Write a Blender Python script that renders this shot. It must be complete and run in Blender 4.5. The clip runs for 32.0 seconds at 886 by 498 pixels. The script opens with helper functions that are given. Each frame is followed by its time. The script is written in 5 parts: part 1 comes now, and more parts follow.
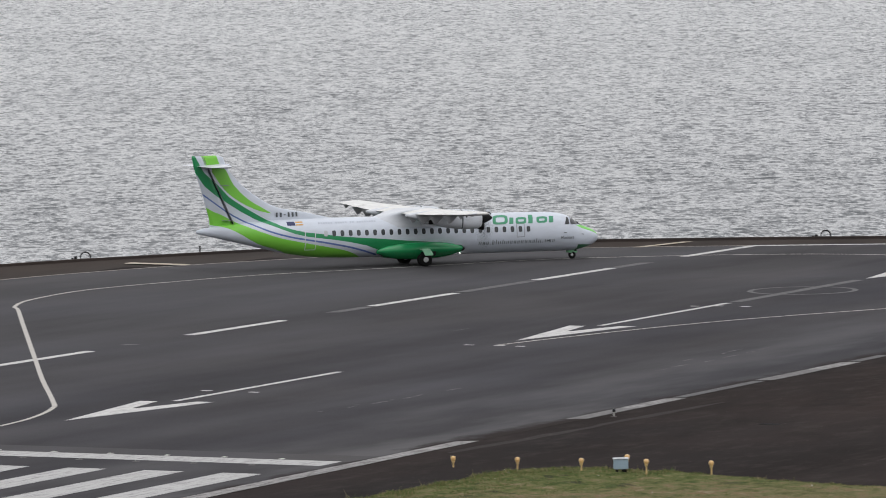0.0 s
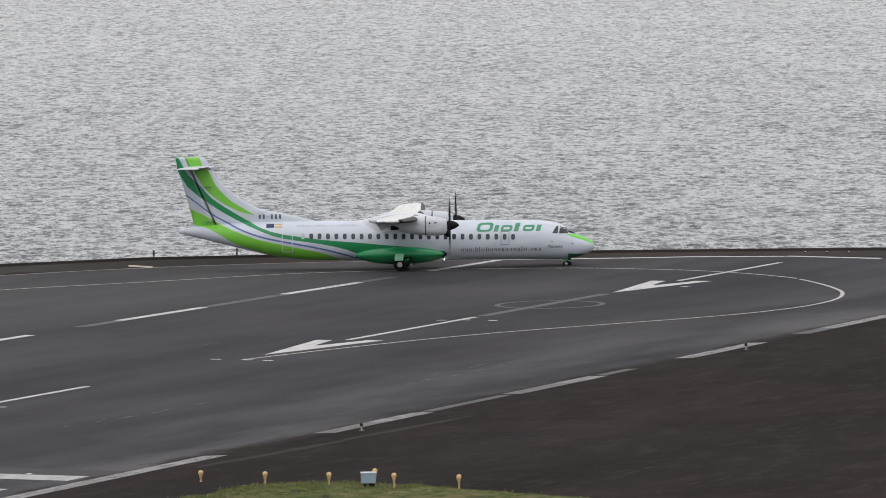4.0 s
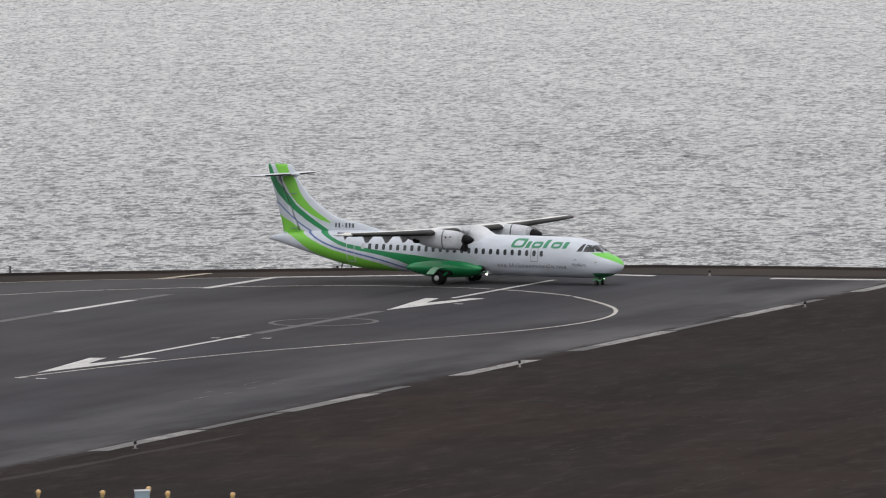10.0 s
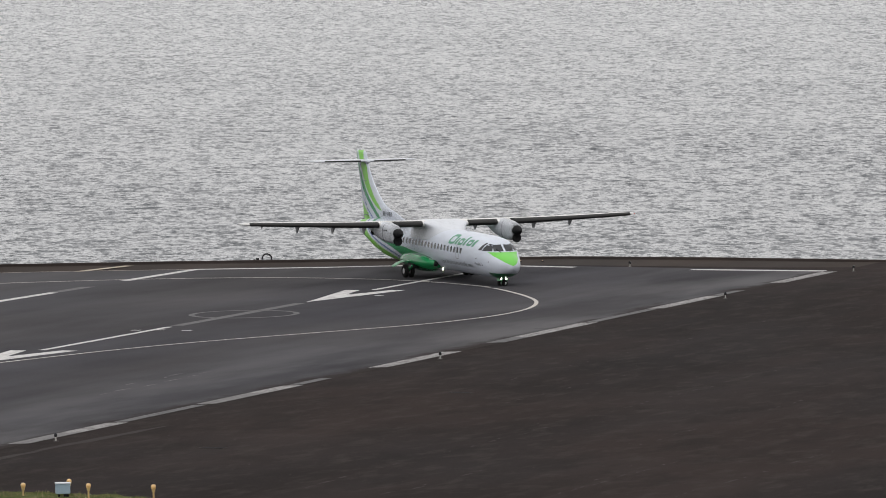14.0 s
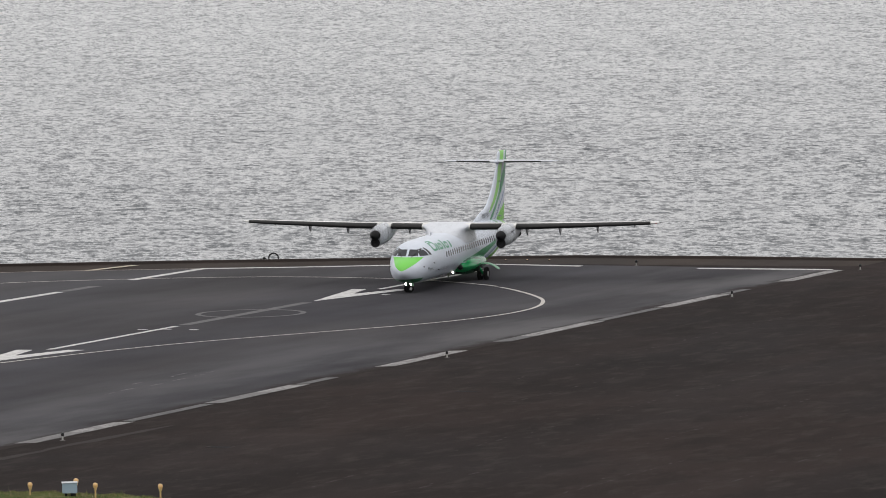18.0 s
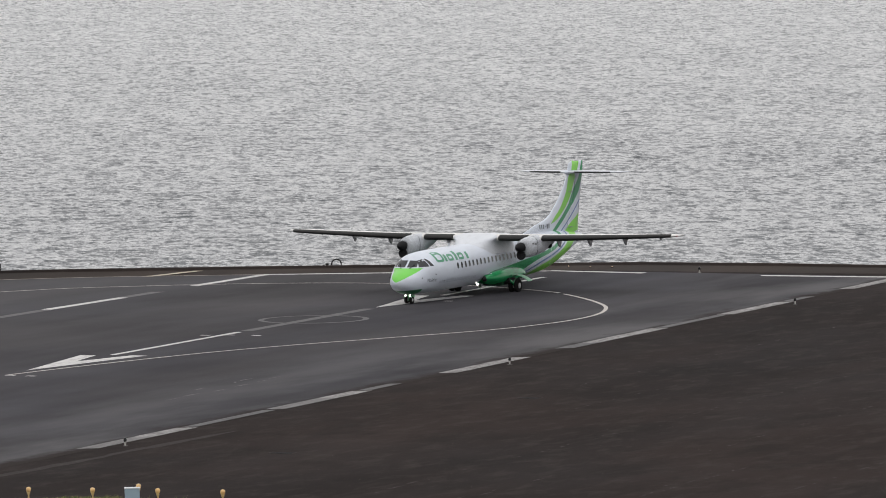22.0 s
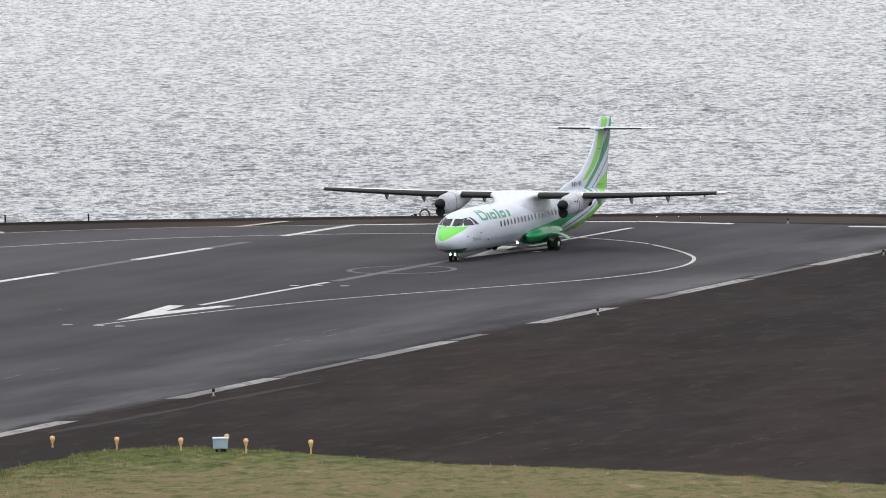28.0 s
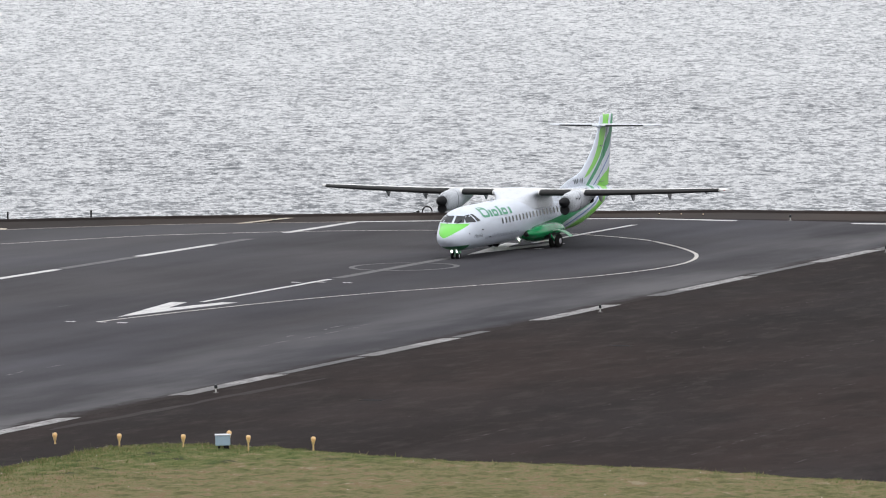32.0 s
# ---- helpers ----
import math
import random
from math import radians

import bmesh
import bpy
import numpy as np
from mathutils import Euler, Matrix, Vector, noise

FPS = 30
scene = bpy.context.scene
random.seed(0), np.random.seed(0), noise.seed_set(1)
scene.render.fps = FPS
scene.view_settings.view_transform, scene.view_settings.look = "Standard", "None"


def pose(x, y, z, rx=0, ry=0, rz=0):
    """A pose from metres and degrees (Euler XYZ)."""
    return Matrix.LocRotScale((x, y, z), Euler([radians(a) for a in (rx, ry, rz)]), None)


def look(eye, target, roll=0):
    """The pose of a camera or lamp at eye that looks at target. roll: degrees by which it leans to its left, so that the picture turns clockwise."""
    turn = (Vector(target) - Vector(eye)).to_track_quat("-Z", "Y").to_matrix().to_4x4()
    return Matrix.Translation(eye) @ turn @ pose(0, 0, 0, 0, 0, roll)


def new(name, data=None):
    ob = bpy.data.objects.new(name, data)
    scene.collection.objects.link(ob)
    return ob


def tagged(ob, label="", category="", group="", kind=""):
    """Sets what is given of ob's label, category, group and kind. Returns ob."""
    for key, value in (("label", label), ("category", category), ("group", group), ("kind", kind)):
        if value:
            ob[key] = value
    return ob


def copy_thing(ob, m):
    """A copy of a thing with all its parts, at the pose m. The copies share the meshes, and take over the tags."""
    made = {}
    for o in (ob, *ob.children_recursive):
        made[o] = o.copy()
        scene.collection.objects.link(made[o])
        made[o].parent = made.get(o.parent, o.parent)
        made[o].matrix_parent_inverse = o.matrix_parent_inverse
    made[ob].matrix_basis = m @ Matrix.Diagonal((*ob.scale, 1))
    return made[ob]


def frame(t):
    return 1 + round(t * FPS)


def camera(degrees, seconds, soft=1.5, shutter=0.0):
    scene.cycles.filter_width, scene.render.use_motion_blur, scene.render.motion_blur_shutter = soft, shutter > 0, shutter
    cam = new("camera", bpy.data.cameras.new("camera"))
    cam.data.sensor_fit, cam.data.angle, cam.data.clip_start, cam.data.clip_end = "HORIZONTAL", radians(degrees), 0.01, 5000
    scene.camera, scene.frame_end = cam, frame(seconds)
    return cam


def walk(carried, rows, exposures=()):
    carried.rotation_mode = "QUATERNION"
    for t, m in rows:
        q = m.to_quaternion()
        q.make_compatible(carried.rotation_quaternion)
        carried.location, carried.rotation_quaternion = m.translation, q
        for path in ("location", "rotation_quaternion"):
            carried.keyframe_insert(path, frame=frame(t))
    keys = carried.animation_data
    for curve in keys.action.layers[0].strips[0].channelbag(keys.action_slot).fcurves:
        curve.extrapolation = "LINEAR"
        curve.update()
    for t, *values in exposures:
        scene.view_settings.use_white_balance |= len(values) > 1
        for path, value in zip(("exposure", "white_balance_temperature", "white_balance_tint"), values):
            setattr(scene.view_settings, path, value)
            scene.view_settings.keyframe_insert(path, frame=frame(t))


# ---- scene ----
EYE = (0.0, 0.0, 26.66)
cam = camera(8.0, 32.0, 0.9, 0.69)
CAM_ROWS = [  # seconds, turn to the right, tilt up, roll (degrees)
    (0, -0.000, -3.674, -0.997),
    (0.5, 0.257, -3.702, -0.959),
    (1, 0.471, -3.667, -0.970),
    (1.5, 0.770, -3.591, -0.882),
    (2, 1.100, -3.523, -0.872),
    (2.5, 1.382, -3.484, -0.824),
    (3, 1.660, -3.419, -0.854),
    (3.5, 2.034, -3.576, -0.879),
    (5.5, 2.830, -3.582, -0.910),
    (6, 3.221, -3.549, -0.876),
    (6.5, 3.660, -3.423, -0.901),
    (7, 3.949, -3.320, -0.855),
    (7.5, 3.873, -3.385, -0.867),
    (8, 4.015, -3.372, -0.844),
    (8.5, 4.147, -3.408, -0.855),
    (9, 4.203, -3.547, -0.827),
    (9.5, 4.142, -3.553, -0.844),
    (10, 4.342, -3.455, -0.814),
    (10.5, 4.582, -3.359, -0.786),
    (11, 4.794, -3.314, -0.757),
    (11.5, 4.981, -3.375, -0.777),
    (12, 5.020, -3.514, -0.836),
    (12.5, 4.909, -3.560, -0.893),
    (13, 4.954, -3.556, -0.931),
    (13.5, 5.032, -3.556, -0.912),
    (15.5, 5.070, -3.472, -0.848),
    (16, 4.958, -3.531, -0.882),
    (16.5, 4.906, -3.549, -0.885),
    (17, 4.913, -3.539, -0.922),
    (17.5, 5.028, -3.534, -0.924),
    (18, 5.002, -3.548, -0.944),
    (18.5, 4.936, -3.606, -0.963),
    (19, 4.796, -3.677, -0.985),
    (19.5, 4.675, -3.693, -0.998),
    (20, 4.540, -3.640, -0.960),
    (20.5, 4.459, -3.551, -0.927),
    (21, 4.457, -3.497, -0.910),
    (21.5, 4.485, -3.477, -0.875),
    (22, 4.433, -3.481, -0.835),
    (22.5, 4.378, -3.504, -0.828),
    (23, 4.337, -3.567, -0.794),
    (23.5, 4.303, -3.631, -0.766),
    (24, 4.315, -3.640, -0.773),
    (24.5, 4.395, -3.633, -0.788),
    (25, 4.202, -3.660, -0.757),
    (25.5, 3.998, -3.797, -0.770),
    (26, 3.756, -3.957, -0.778),
    (26.5, 3.655, -4.030, -0.826),
    (28.5, 3.609, -3.888, -0.815),
    (29, 3.570, -3.866, -0.757),
    (29.5, 3.628, -3.799, -0.773),
    (30, 3.700, -3.817, -0.781),
    (30.5, 3.657, -3.777, -0.798),
    (31, 3.690, -3.770, -0.824),
    (31.5, 3.644, -3.835, -0.811),
    (32, 3.604, -3.945, -0.799),
]


def aim(turn, tilt, roll):
    return pose(*EYE) @ pose(0, 0, 0, 0, 0, -turn) @ pose(0, 0, 0, 90 + tilt) @ pose(0, 0, 0, 0, 0, roll)


walk(cam, [(t, aim(p, q, r)) for t, p, q, r in CAM_ROWS], [(0, 0.0, 6380, 10), (6, 0.0, 6450, 10), (16, 0.0, 6520, 10), (20, 0.0, 6520, 10), (24.5, 0.05, 6520, 10), (26, 0.15, 6500, 10), (28.5, 0.44, 6260, 10), (32, 0.44, 6260, 10)])

# ---- light: a bright overcast sky ----
world = bpy.data.worlds.new("overcast_sky")
scene.world = world
world.use_nodes = True
wn, wl = world.node_tree.nodes, world.node_tree.links
sky = wn.new("ShaderNodeTexSky")
sky.sky_type, sky.sun_disc = "NISHITA", False
sky.sun_elevation, sky.sun_rotation = radians(58), radians(185)
sky.air_density, sky.dust_density, sky.ozone_density = 1.0, 4.0, 1.0
grey = wn.new("ShaderNodeHueSaturation")
grey.inputs["Saturation"].default_value = 0.12
wl.new(sky.outputs["Color"], grey.inputs["Color"])
cloud = wn.new("ShaderNodeMix")  # even cloud cover over the sky's own gradient
cloud.data_type = "RGBA"
cloud.inputs[0].default_value = 0.85
tone = wn.new("ShaderNodeValToRGB")  # thick cloud is brightest half-way down to the horizon
for stop, level in ((0.0, 0.80), (0.05, 1.02), (0.13, 1.31), (0.35, 1.38), (0.65, 1.18), (1.0, 1.10)):
    e = tone.color_ramp.elements[0 if stop == 0 else 1] if stop in (0.0, 1.0) else tone.color_ramp.elements.new(stop)
    e.position, e.color = stop, (0.6 * level * 1.004, 0.6 * level * 0.995, 0.6 * level, 1)
up, part_z, bright = wn.new("ShaderNodeTexCoord"), wn.new("ShaderNodeSeparateXYZ"), wn.new("ShaderNodeVectorMath")
wl.new(up.outputs["Generated"], part_z.inputs[0])
wl.new(part_z.outputs[2], tone.inputs["Fac"])
bright.operation = "SCALE"
bright.inputs["Scale"].default_value = 4.66 / 0.6
wl.new(tone.outputs["Color"], bright.inputs[0])
wl.new(bright.outputs[0], cloud.inputs[7])
wl.new(grey.outputs["Color"], cloud.inputs[6])
wl.new(cloud.outputs[2], wn["Background"].inputs["Color"])
wn["Background"].inputs["Strength"].default_value = 0.24
sun = new("sun", bpy.data.lights.new("sun", "SUN"))
sun.data.energy, sun.data.angle, sun.data.color = 0.4, radians(60), (1.0, 0.97, 0.94)
AZ, EL = radians(185), radians(58)
sun.matrix_world = look((math.sin(AZ) * math.cos(EL), math.cos(AZ) * math.cos(EL), math.sin(EL)), (0, 0, 0))


# ---- materials ----
def material(name, colour=(0.5, 0.5, 0.5), rough=0.6, metal=0.0):
    m = bpy.data.materials.new(name)
    m.use_nodes = True
    b = m.node_tree.nodes["Principled BSDF"]
    b.inputs["Base Color"].default_value = (*colour, 1)
    b.inputs["Roughness"].default_value, b.inputs["Metallic"].default_value = rough, metal
    return m


def node(m, kind, **inputs):
    n = m.node_tree.nodes.new("ShaderNode" + kind)
    for k, v in inputs.items():
        n.inputs[k.replace("_", " ")].default_value = v
    return n


def join(m, a, b):
    m.node_tree.links.new(a, b)


def bsdf(m):
    return m.node_tree.nodes["Principled BSDF"]


def ramp(m, source, stops, ease="LINEAR"):
    n = m.node_tree.nodes.new("ShaderNodeValToRGB")
    n.color_ramp.interpolation = ease
    while len(n.color_ramp.elements) < len(stops):
        n.color_ramp.elements.new(0.5)
    for e, (p, c) in zip(n.color_ramp.elements, stops):
        e.position, e.color = p, (*c, 1) if isinstance(c, tuple) else (c, c, c, 1)
    join(m, source, n.inputs["Fac"])
    return n


def math_node(m, op, a, b=None, c=None):
    n = m.node_tree.nodes.new("ShaderNodeMath")
    n.operation = op
    for i, v in enumerate((a, b, c)):
        if v is None:
            continue
        if isinstance(v, (int, float)):
            n.inputs[i].default_value = v
        else:
            join(m, v, n.inputs[i])
    return n.outputs[0]


def mix(m, fac, a, b):
    n = m.node_tree.nodes.new("ShaderNodeMix")
    n.data_type = "RGBA"
    for s, v in ((n.inputs[0], fac), (n.inputs[6], a), (n.inputs[7], b)):
        if isinstance(v, tuple):
            s.default_value = (*v, 1)
        elif isinstance(v, (int, float)):
            s.default_value = v
        else:
            join(m, v, s)
    return n.outputs[2]


def coords(m, scale=(1, 1, 1), turn=0.0):
    tc = m.node_tree.nodes.new("ShaderNodeTexCoord")
    mp = m.node_tree.nodes.new("ShaderNodeMapping")
    mp.inputs["Scale"].default_value = scale
    mp.inputs["Rotation"].default_value = (0, 0, turn)
    join(m, tc.outputs["Object"], mp.inputs["Vector"])
    return mp.outputs["Vector"]


def noise_at(m, vec, scale, detail=4.0, rough=0.55):
    n = node(m, "TexNoise", Scale=scale, Detail=detail, Roughness=rough)
    join(m, vec, n.inputs["Vector"])
    return n.outputs["Fac"]


def bump(m, height, strength, distance):
    n = node(m, "Bump", Strength=strength, Distance=distance)
    join(m, height, n.inputs["Height"])
    join(m, n.outputs["Normal"], bsdf(m).inputs["Normal"])
    return n



def paving(name, dark, light, streak, rough=0.85, cool=(0.97, 0.98, 1.03), warm=(1.02, 1.0, 0.98), dust=False, fleck=None):
    """Weathered asphalt: fine grain, broad stains and long wear streaks along the runway (object x)."""
    m = material(name, light, rough)
    bsdf(m).inputs["Specular IOR Level"].default_value = 0.03
    fine = noise_at(m, coords(m), 9.0, 5, 0.7)
    broad = noise_at(m, coords(m, (0.03, 0.11, 1)), 1.0, 4)
    long = noise_at(m, coords(m, (0.012, 0.13, 1)), 1.0, 3, 0.55)
    patch = noise_at(m, coords(m, (0.05, 0.05, 1)), 1.0, 6, 0.62)
    f = math_node(m, "ADD", math_node(m, "MULTIPLY", broad, 0.35), math_node(m, "MULTIPLY", fine, 0.12))
    f = math_node(m, "ADD", f, math_node(m, "MULTIPLY", patch, 0.25))
    f = math_node(m, "ADD", f, math_node(m, "MULTIPLY", long, streak))
    mid = (0.72 + streak) / 2
    r = ramp(m, f, [(mid - 0.12, dark), (mid + 0.14, light)])
    tint = ramp(m, noise_at(m, coords(m, (0.02, 0.06, 1)), 1.0, 3), [(0.38, cool), (0.64, warm)])
    n = m.node_tree.nodes.new("ShaderNodeMix")
    n.data_type, n.blend_type = "RGBA", "MULTIPLY"
    n.inputs[0].default_value = 1.0
    join(m, r.outputs["Color"], n.inputs[6])
    join(m, tint.outputs["Color"], n.inputs[7])
    join(m, n.outputs[2], bsdf(m).inputs["Base Color"])
    colour = n.outputs[2]
    if fleck:
        spots = noise_at(m, coords(m, (0.28, 0.7, 1)), 1.0, 6, 0.72)
        colour = mix(m, math_node(m, "MULTIPLY", ramp(m, spots, [(0.50, 0.0), (0.72, 1.0)]).outputs["Color"], 0.7), colour, fleck)
        stain = noise_at(m, coords(m, (0.16, 0.30, 1)), 1.0, 5, 0.65)
        colour = mix(m, math_node(m, "MULTIPLY", ramp(m, stain, [(0.50, 0.0), (0.66, 1.0)]).outputs["Color"], 0.55), colour, dark)
    if dust:
        sep = m.node_tree.nodes.new("ShaderNodeSeparateXYZ")
        join(m, coords(m), sep.inputs[0])
        across = math_node(m, "DIVIDE", math_node(m, "SUBTRACT", sep.outputs[1], 125.0), 20.0)
        side = ramp(m, across, [(0.0, 0.5), (0.10, 0.8), (0.36, 0.45), (0.8, 0.0)], "EASE")
        drift = noise_at(m, coords(m, (0.05, 0.17, 1)), 1.0, 4, 0.58)
        cover = math_node(m, "MULTIPLY", side.outputs["Color"], ramp(m, drift, [(0.40, 0.0), (0.70, 1.0)], "EASE").outputs["Color"])
        colour = mix(m, cover, colour, (0.104, 0.101, 0.104))
        # the far half of the pad grows unevenly paler across its width
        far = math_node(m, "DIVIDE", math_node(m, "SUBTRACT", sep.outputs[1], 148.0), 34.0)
        far_pale = math_node(m, "MULTIPLY", ramp(m, far, [(0.0, 0.0), (1.0, 0.42)], "EASE").outputs["Color"], ramp(m, drift, [(0.30, 0.45), (0.62, 1.0)]).outputs["Color"])
        colour = mix(m, far_pale, colour, (0.090, 0.088, 0.091))
        # the shoulder's brown grit creeps over the edge
        creep = math_node(m, "SUBTRACT", math_node(m, "MULTIPLY", noise_at(m, coords(m, (0.25, 0.5, 1)), 1.0, 6, 0.7), 0.20), math_node(m, "SUBTRACT", across, 0.0))
        colour = mix(m, ramp(m, creep, [(-0.04, 0.0), (0.05, 0.95)]).outputs["Color"], colour, (0.0215, 0.0168, 0.0152))
    join(m, colour, bsdf(m).inputs["Base Color"])
    bump(m, fine, 0.25, 0.02)
    return m


M = {}
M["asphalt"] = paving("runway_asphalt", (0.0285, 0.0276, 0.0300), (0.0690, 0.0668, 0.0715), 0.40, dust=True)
M["shoulder"] = paving("brown_asphalt", (0.0125, 0.0097, 0.0090), (0.0310, 0.0245, 0.0230), 0.08, 0.9, (0.92, 0.97, 1.03), (1.11, 1.0, 0.96), fleck=(0.043, 0.037, 0.033))
M["pale_asphalt"] = paving("pale_asphalt", (0.050, 0.048, 0.050), (0.090, 0.087, 0.090), 0.20)
M["rim"] = paving("rim_asphalt", (0.027, 0.0228, 0.0205), (0.056, 0.0475, 0.043), 0.22, 0.9, (0.94, 0.97, 1.0), (1.08, 1.0, 0.95))
M["upstand"] = paving("dark_upstand", (0.026, 0.0215, 0.0200), (0.050, 0.042, 0.039), 0.22, 0.9, (0.94, 0.97, 1.0), (1.08, 1.0, 0.95))


def paint(name, colour, wear, under):
    m = material(name, colour, 0.7)
    bsdf(m).inputs["Specular IOR Level"].default_value = 0.08
    f = noise_at(m, coords(m, (0.30, 1.7, 1)), 2.2, 6, 0.72)
    g = noise_at(m, coords(m), 14.0, 3, 0.6)
    k = math_node(m, "ADD", math_node(m, "MULTIPLY", f, 0.7), math_node(m, "MULTIPLY", g, 0.3))
    r = ramp(m, k, [(wear - 0.10, under), (wear + 0.10, colour)])
    join(m, r.outputs["Color"], bsdf(m).inputs["Base Color"])
    return m


M["white_line"] = paint("white_road_paint", (0.52, 0.51, 0.50), 0.42, (0.20, 0.195, 0.195))
M["worn_line"] = paint("worn_road_paint", (0.30, 0.29, 0.285), 0.48, (0.075, 0.07, 0.07))
M["faint_line"] = paint("faint_road_paint", (0.128, 0.125, 0.127), 0.44, (0.070, 0.068, 0.070))
M["grubby_line"] = paint("grubby_road_paint", (0.165, 0.16, 0.158), 0.46, (0.085, 0.081, 0.081))
M["old_band"] = paint("old_shoulder_paint", (0.033, 0.0276, 0.0261), 0.50, (0.0225, 0.0182, 0.0170))
M["stripe"] = paint("threshold_paint", (0.40, 0.395, 0.39), 0.42, (0.15, 0.145, 0.145))
M["taxi_line"] = paint("thin_taxi_paint", (0.43, 0.408, 0.38), 0.38, (0.20, 0.188, 0.178))
M["pad_paint"] = paint("dull_pad_paint", (0.27, 0.238, 0.212), 0.42, (0.12, 0.108, 0.10))
M["worn_seam"] = paint("worn_seam", (0.062, 0.054, 0.050), 0.50, (0.026, 0.021, 0.019))
M["yellow_line"] = paint("faded_yellow_paint", (0.46, 0.40, 0.32), 0.42, (0.2, 0.17, 0.13))

g = material("dry_grass", (0.1, 0.1, 0.04), 0.95)
bsdf(g).inputs["Specular IOR Level"].default_value = 0.05
geo = g.node_tree.nodes.new("ShaderNodeNewGeometry")
sep = g.node_tree.nodes.new("ShaderNodeSeparateXYZ")
join(g, geo.outputs["Position"], sep.inputs[0])
f = noise_at(g, geo.outputs["Position"], 0.30, 6, 0.65)
h = noise_at(g, geo.outputs["Position"], 2.6, 6, 0.75)
f2 = noise_at(g, geo.outputs["Position"], 0.85, 6, 0.70)
k = math_node(g, "ADD", math_node(g, "MULTIPLY", f2, 0.6), math_node(g, "MULTIPLY", h, 0.4))
lush = ramp(g, k, [(0.40, (0.050, 0.072, 0.022)), (0.465, (0.082, 0.106, 0.034)), (0.525, (0.125, 0.132, 0.052)), (0.59, (0.180, 0.164, 0.085))])
straw = ramp(g, k, [(0.405, (0.090, 0.092, 0.040)), (0.455, (0.124, 0.121, 0.054)), (0.495, (0.155, 0.141, 0.070)), (0.535, (0.190, 0.158, 0.086)), (0.565, (0.165, 0.108, 0.063)), (0.61, (0.25, 0.215, 0.14))])
place = math_node(g, "ADD", math_node(g, "DIVIDE", math_node(g, "SUBTRACT", 262.0, sep.outputs[1]), 6.5), math_node(g, "DIVIDE", math_node(g, "SUBTRACT", sep.outputs[0], 10.0), 45.0))
dry = math_node(g, "ADD", place, math_node(g, "ADD", math_node(g, "MULTIPLY", math_node(g, "SUBTRACT", f, 0.5), 2.5), math_node(g, "MULTIPLY", math_node(g, "SUBTRACT", f2, 0.5), 2.5)))
worn = ramp(g, dry, [(0.0, 0.0), (1.0, 1.0)]).outputs["Color"]
# bare dark soil shows here and there where the grass is lush
bare = math_node(g, "MULTIPLY", ramp(g, noise_at(g, geo.outputs["Position"], 0.55, 5, 0.6), [(0.58, 0.0), (0.64, 0.85)]).outputs["Color"], math_node(g, "SUBTRACT", 1.0, worn))
join(g, mix(g, bare, mix(g, worn, lush.outputs["Color"], straw.outputs["Color"]), (0.036, 0.032, 0.027)), bsdf(g).inputs["Base Color"])
bump(g, h, 0.9, 0.25)
M["grass"] = g
g = material("grass_blade", (0.1, 0.12, 0.04), 0.8)
bsdf(g).inputs["Specular IOR Level"].default_value = 0.1
geo = g.node_tree.nodes.new("ShaderNodeNewGeometry")
join(g, ramp(g, geo.outputs["Random Per Island"], [(0.0, (0.060, 0.100, 0.026)), (0.35, (0.105, 0.138, 0.042)), (0.6, (0.165, 0.158, 0.066)), (1.0, (0.27, 0.225, 0.13))]).outputs["Color"], bsdf(g).inputs["Base Color"])
M["blade"] = g
M["petal"] = material("white_petals", (0.62, 0.60, 0.58), 0.7)
M["grit"] = material("pale_grit", (0.06, 0.054, 0.05), 0.9)

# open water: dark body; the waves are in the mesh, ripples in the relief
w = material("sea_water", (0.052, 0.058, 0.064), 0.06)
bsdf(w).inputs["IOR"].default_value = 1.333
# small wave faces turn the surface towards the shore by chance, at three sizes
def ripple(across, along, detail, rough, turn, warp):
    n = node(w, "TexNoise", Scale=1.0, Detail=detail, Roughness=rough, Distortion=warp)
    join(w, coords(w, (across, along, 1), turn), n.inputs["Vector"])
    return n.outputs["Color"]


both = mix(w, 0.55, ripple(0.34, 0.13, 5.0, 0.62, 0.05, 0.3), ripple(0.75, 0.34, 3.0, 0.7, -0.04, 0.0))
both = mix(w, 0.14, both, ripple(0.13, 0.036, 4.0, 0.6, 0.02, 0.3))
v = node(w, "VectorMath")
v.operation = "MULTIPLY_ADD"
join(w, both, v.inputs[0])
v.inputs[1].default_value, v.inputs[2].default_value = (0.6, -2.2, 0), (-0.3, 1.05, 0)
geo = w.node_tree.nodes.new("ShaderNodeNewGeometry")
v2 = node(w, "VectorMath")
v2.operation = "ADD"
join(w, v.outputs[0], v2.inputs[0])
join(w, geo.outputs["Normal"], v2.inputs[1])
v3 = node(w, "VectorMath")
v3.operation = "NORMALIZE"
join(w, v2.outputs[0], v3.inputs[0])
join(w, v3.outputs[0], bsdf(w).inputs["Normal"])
M["sea"] = w

m = M["white"] = material("white_aircraft_paint", (0.535, 0.555, 0.595), 0.34)
grime = math_node(m, "ADD", math_node(m, "MULTIPLY", noise_at(m, coords(m, (0.5, 2.0, 2.0)), 1.5, 6, 0.68), 0.6), math_node(m, "MULTIPLY", noise_at(m, coords(m, (1.6, 5.0, 5.0)), 1.8, 5, 0.7), 0.4))
join(m, ramp(m, grime, [(0.34, (0.40, 0.41, 0.435)), (0.47, (0.515, 0.535, 0.572)), (0.62, (0.555, 0.575, 0.613))]).outputs["Color"], bsdf(m).inputs["Base Color"])
M["grey"] = material("grey_aircraft_paint", (0.42, 0.43, 0.45), 0.4)
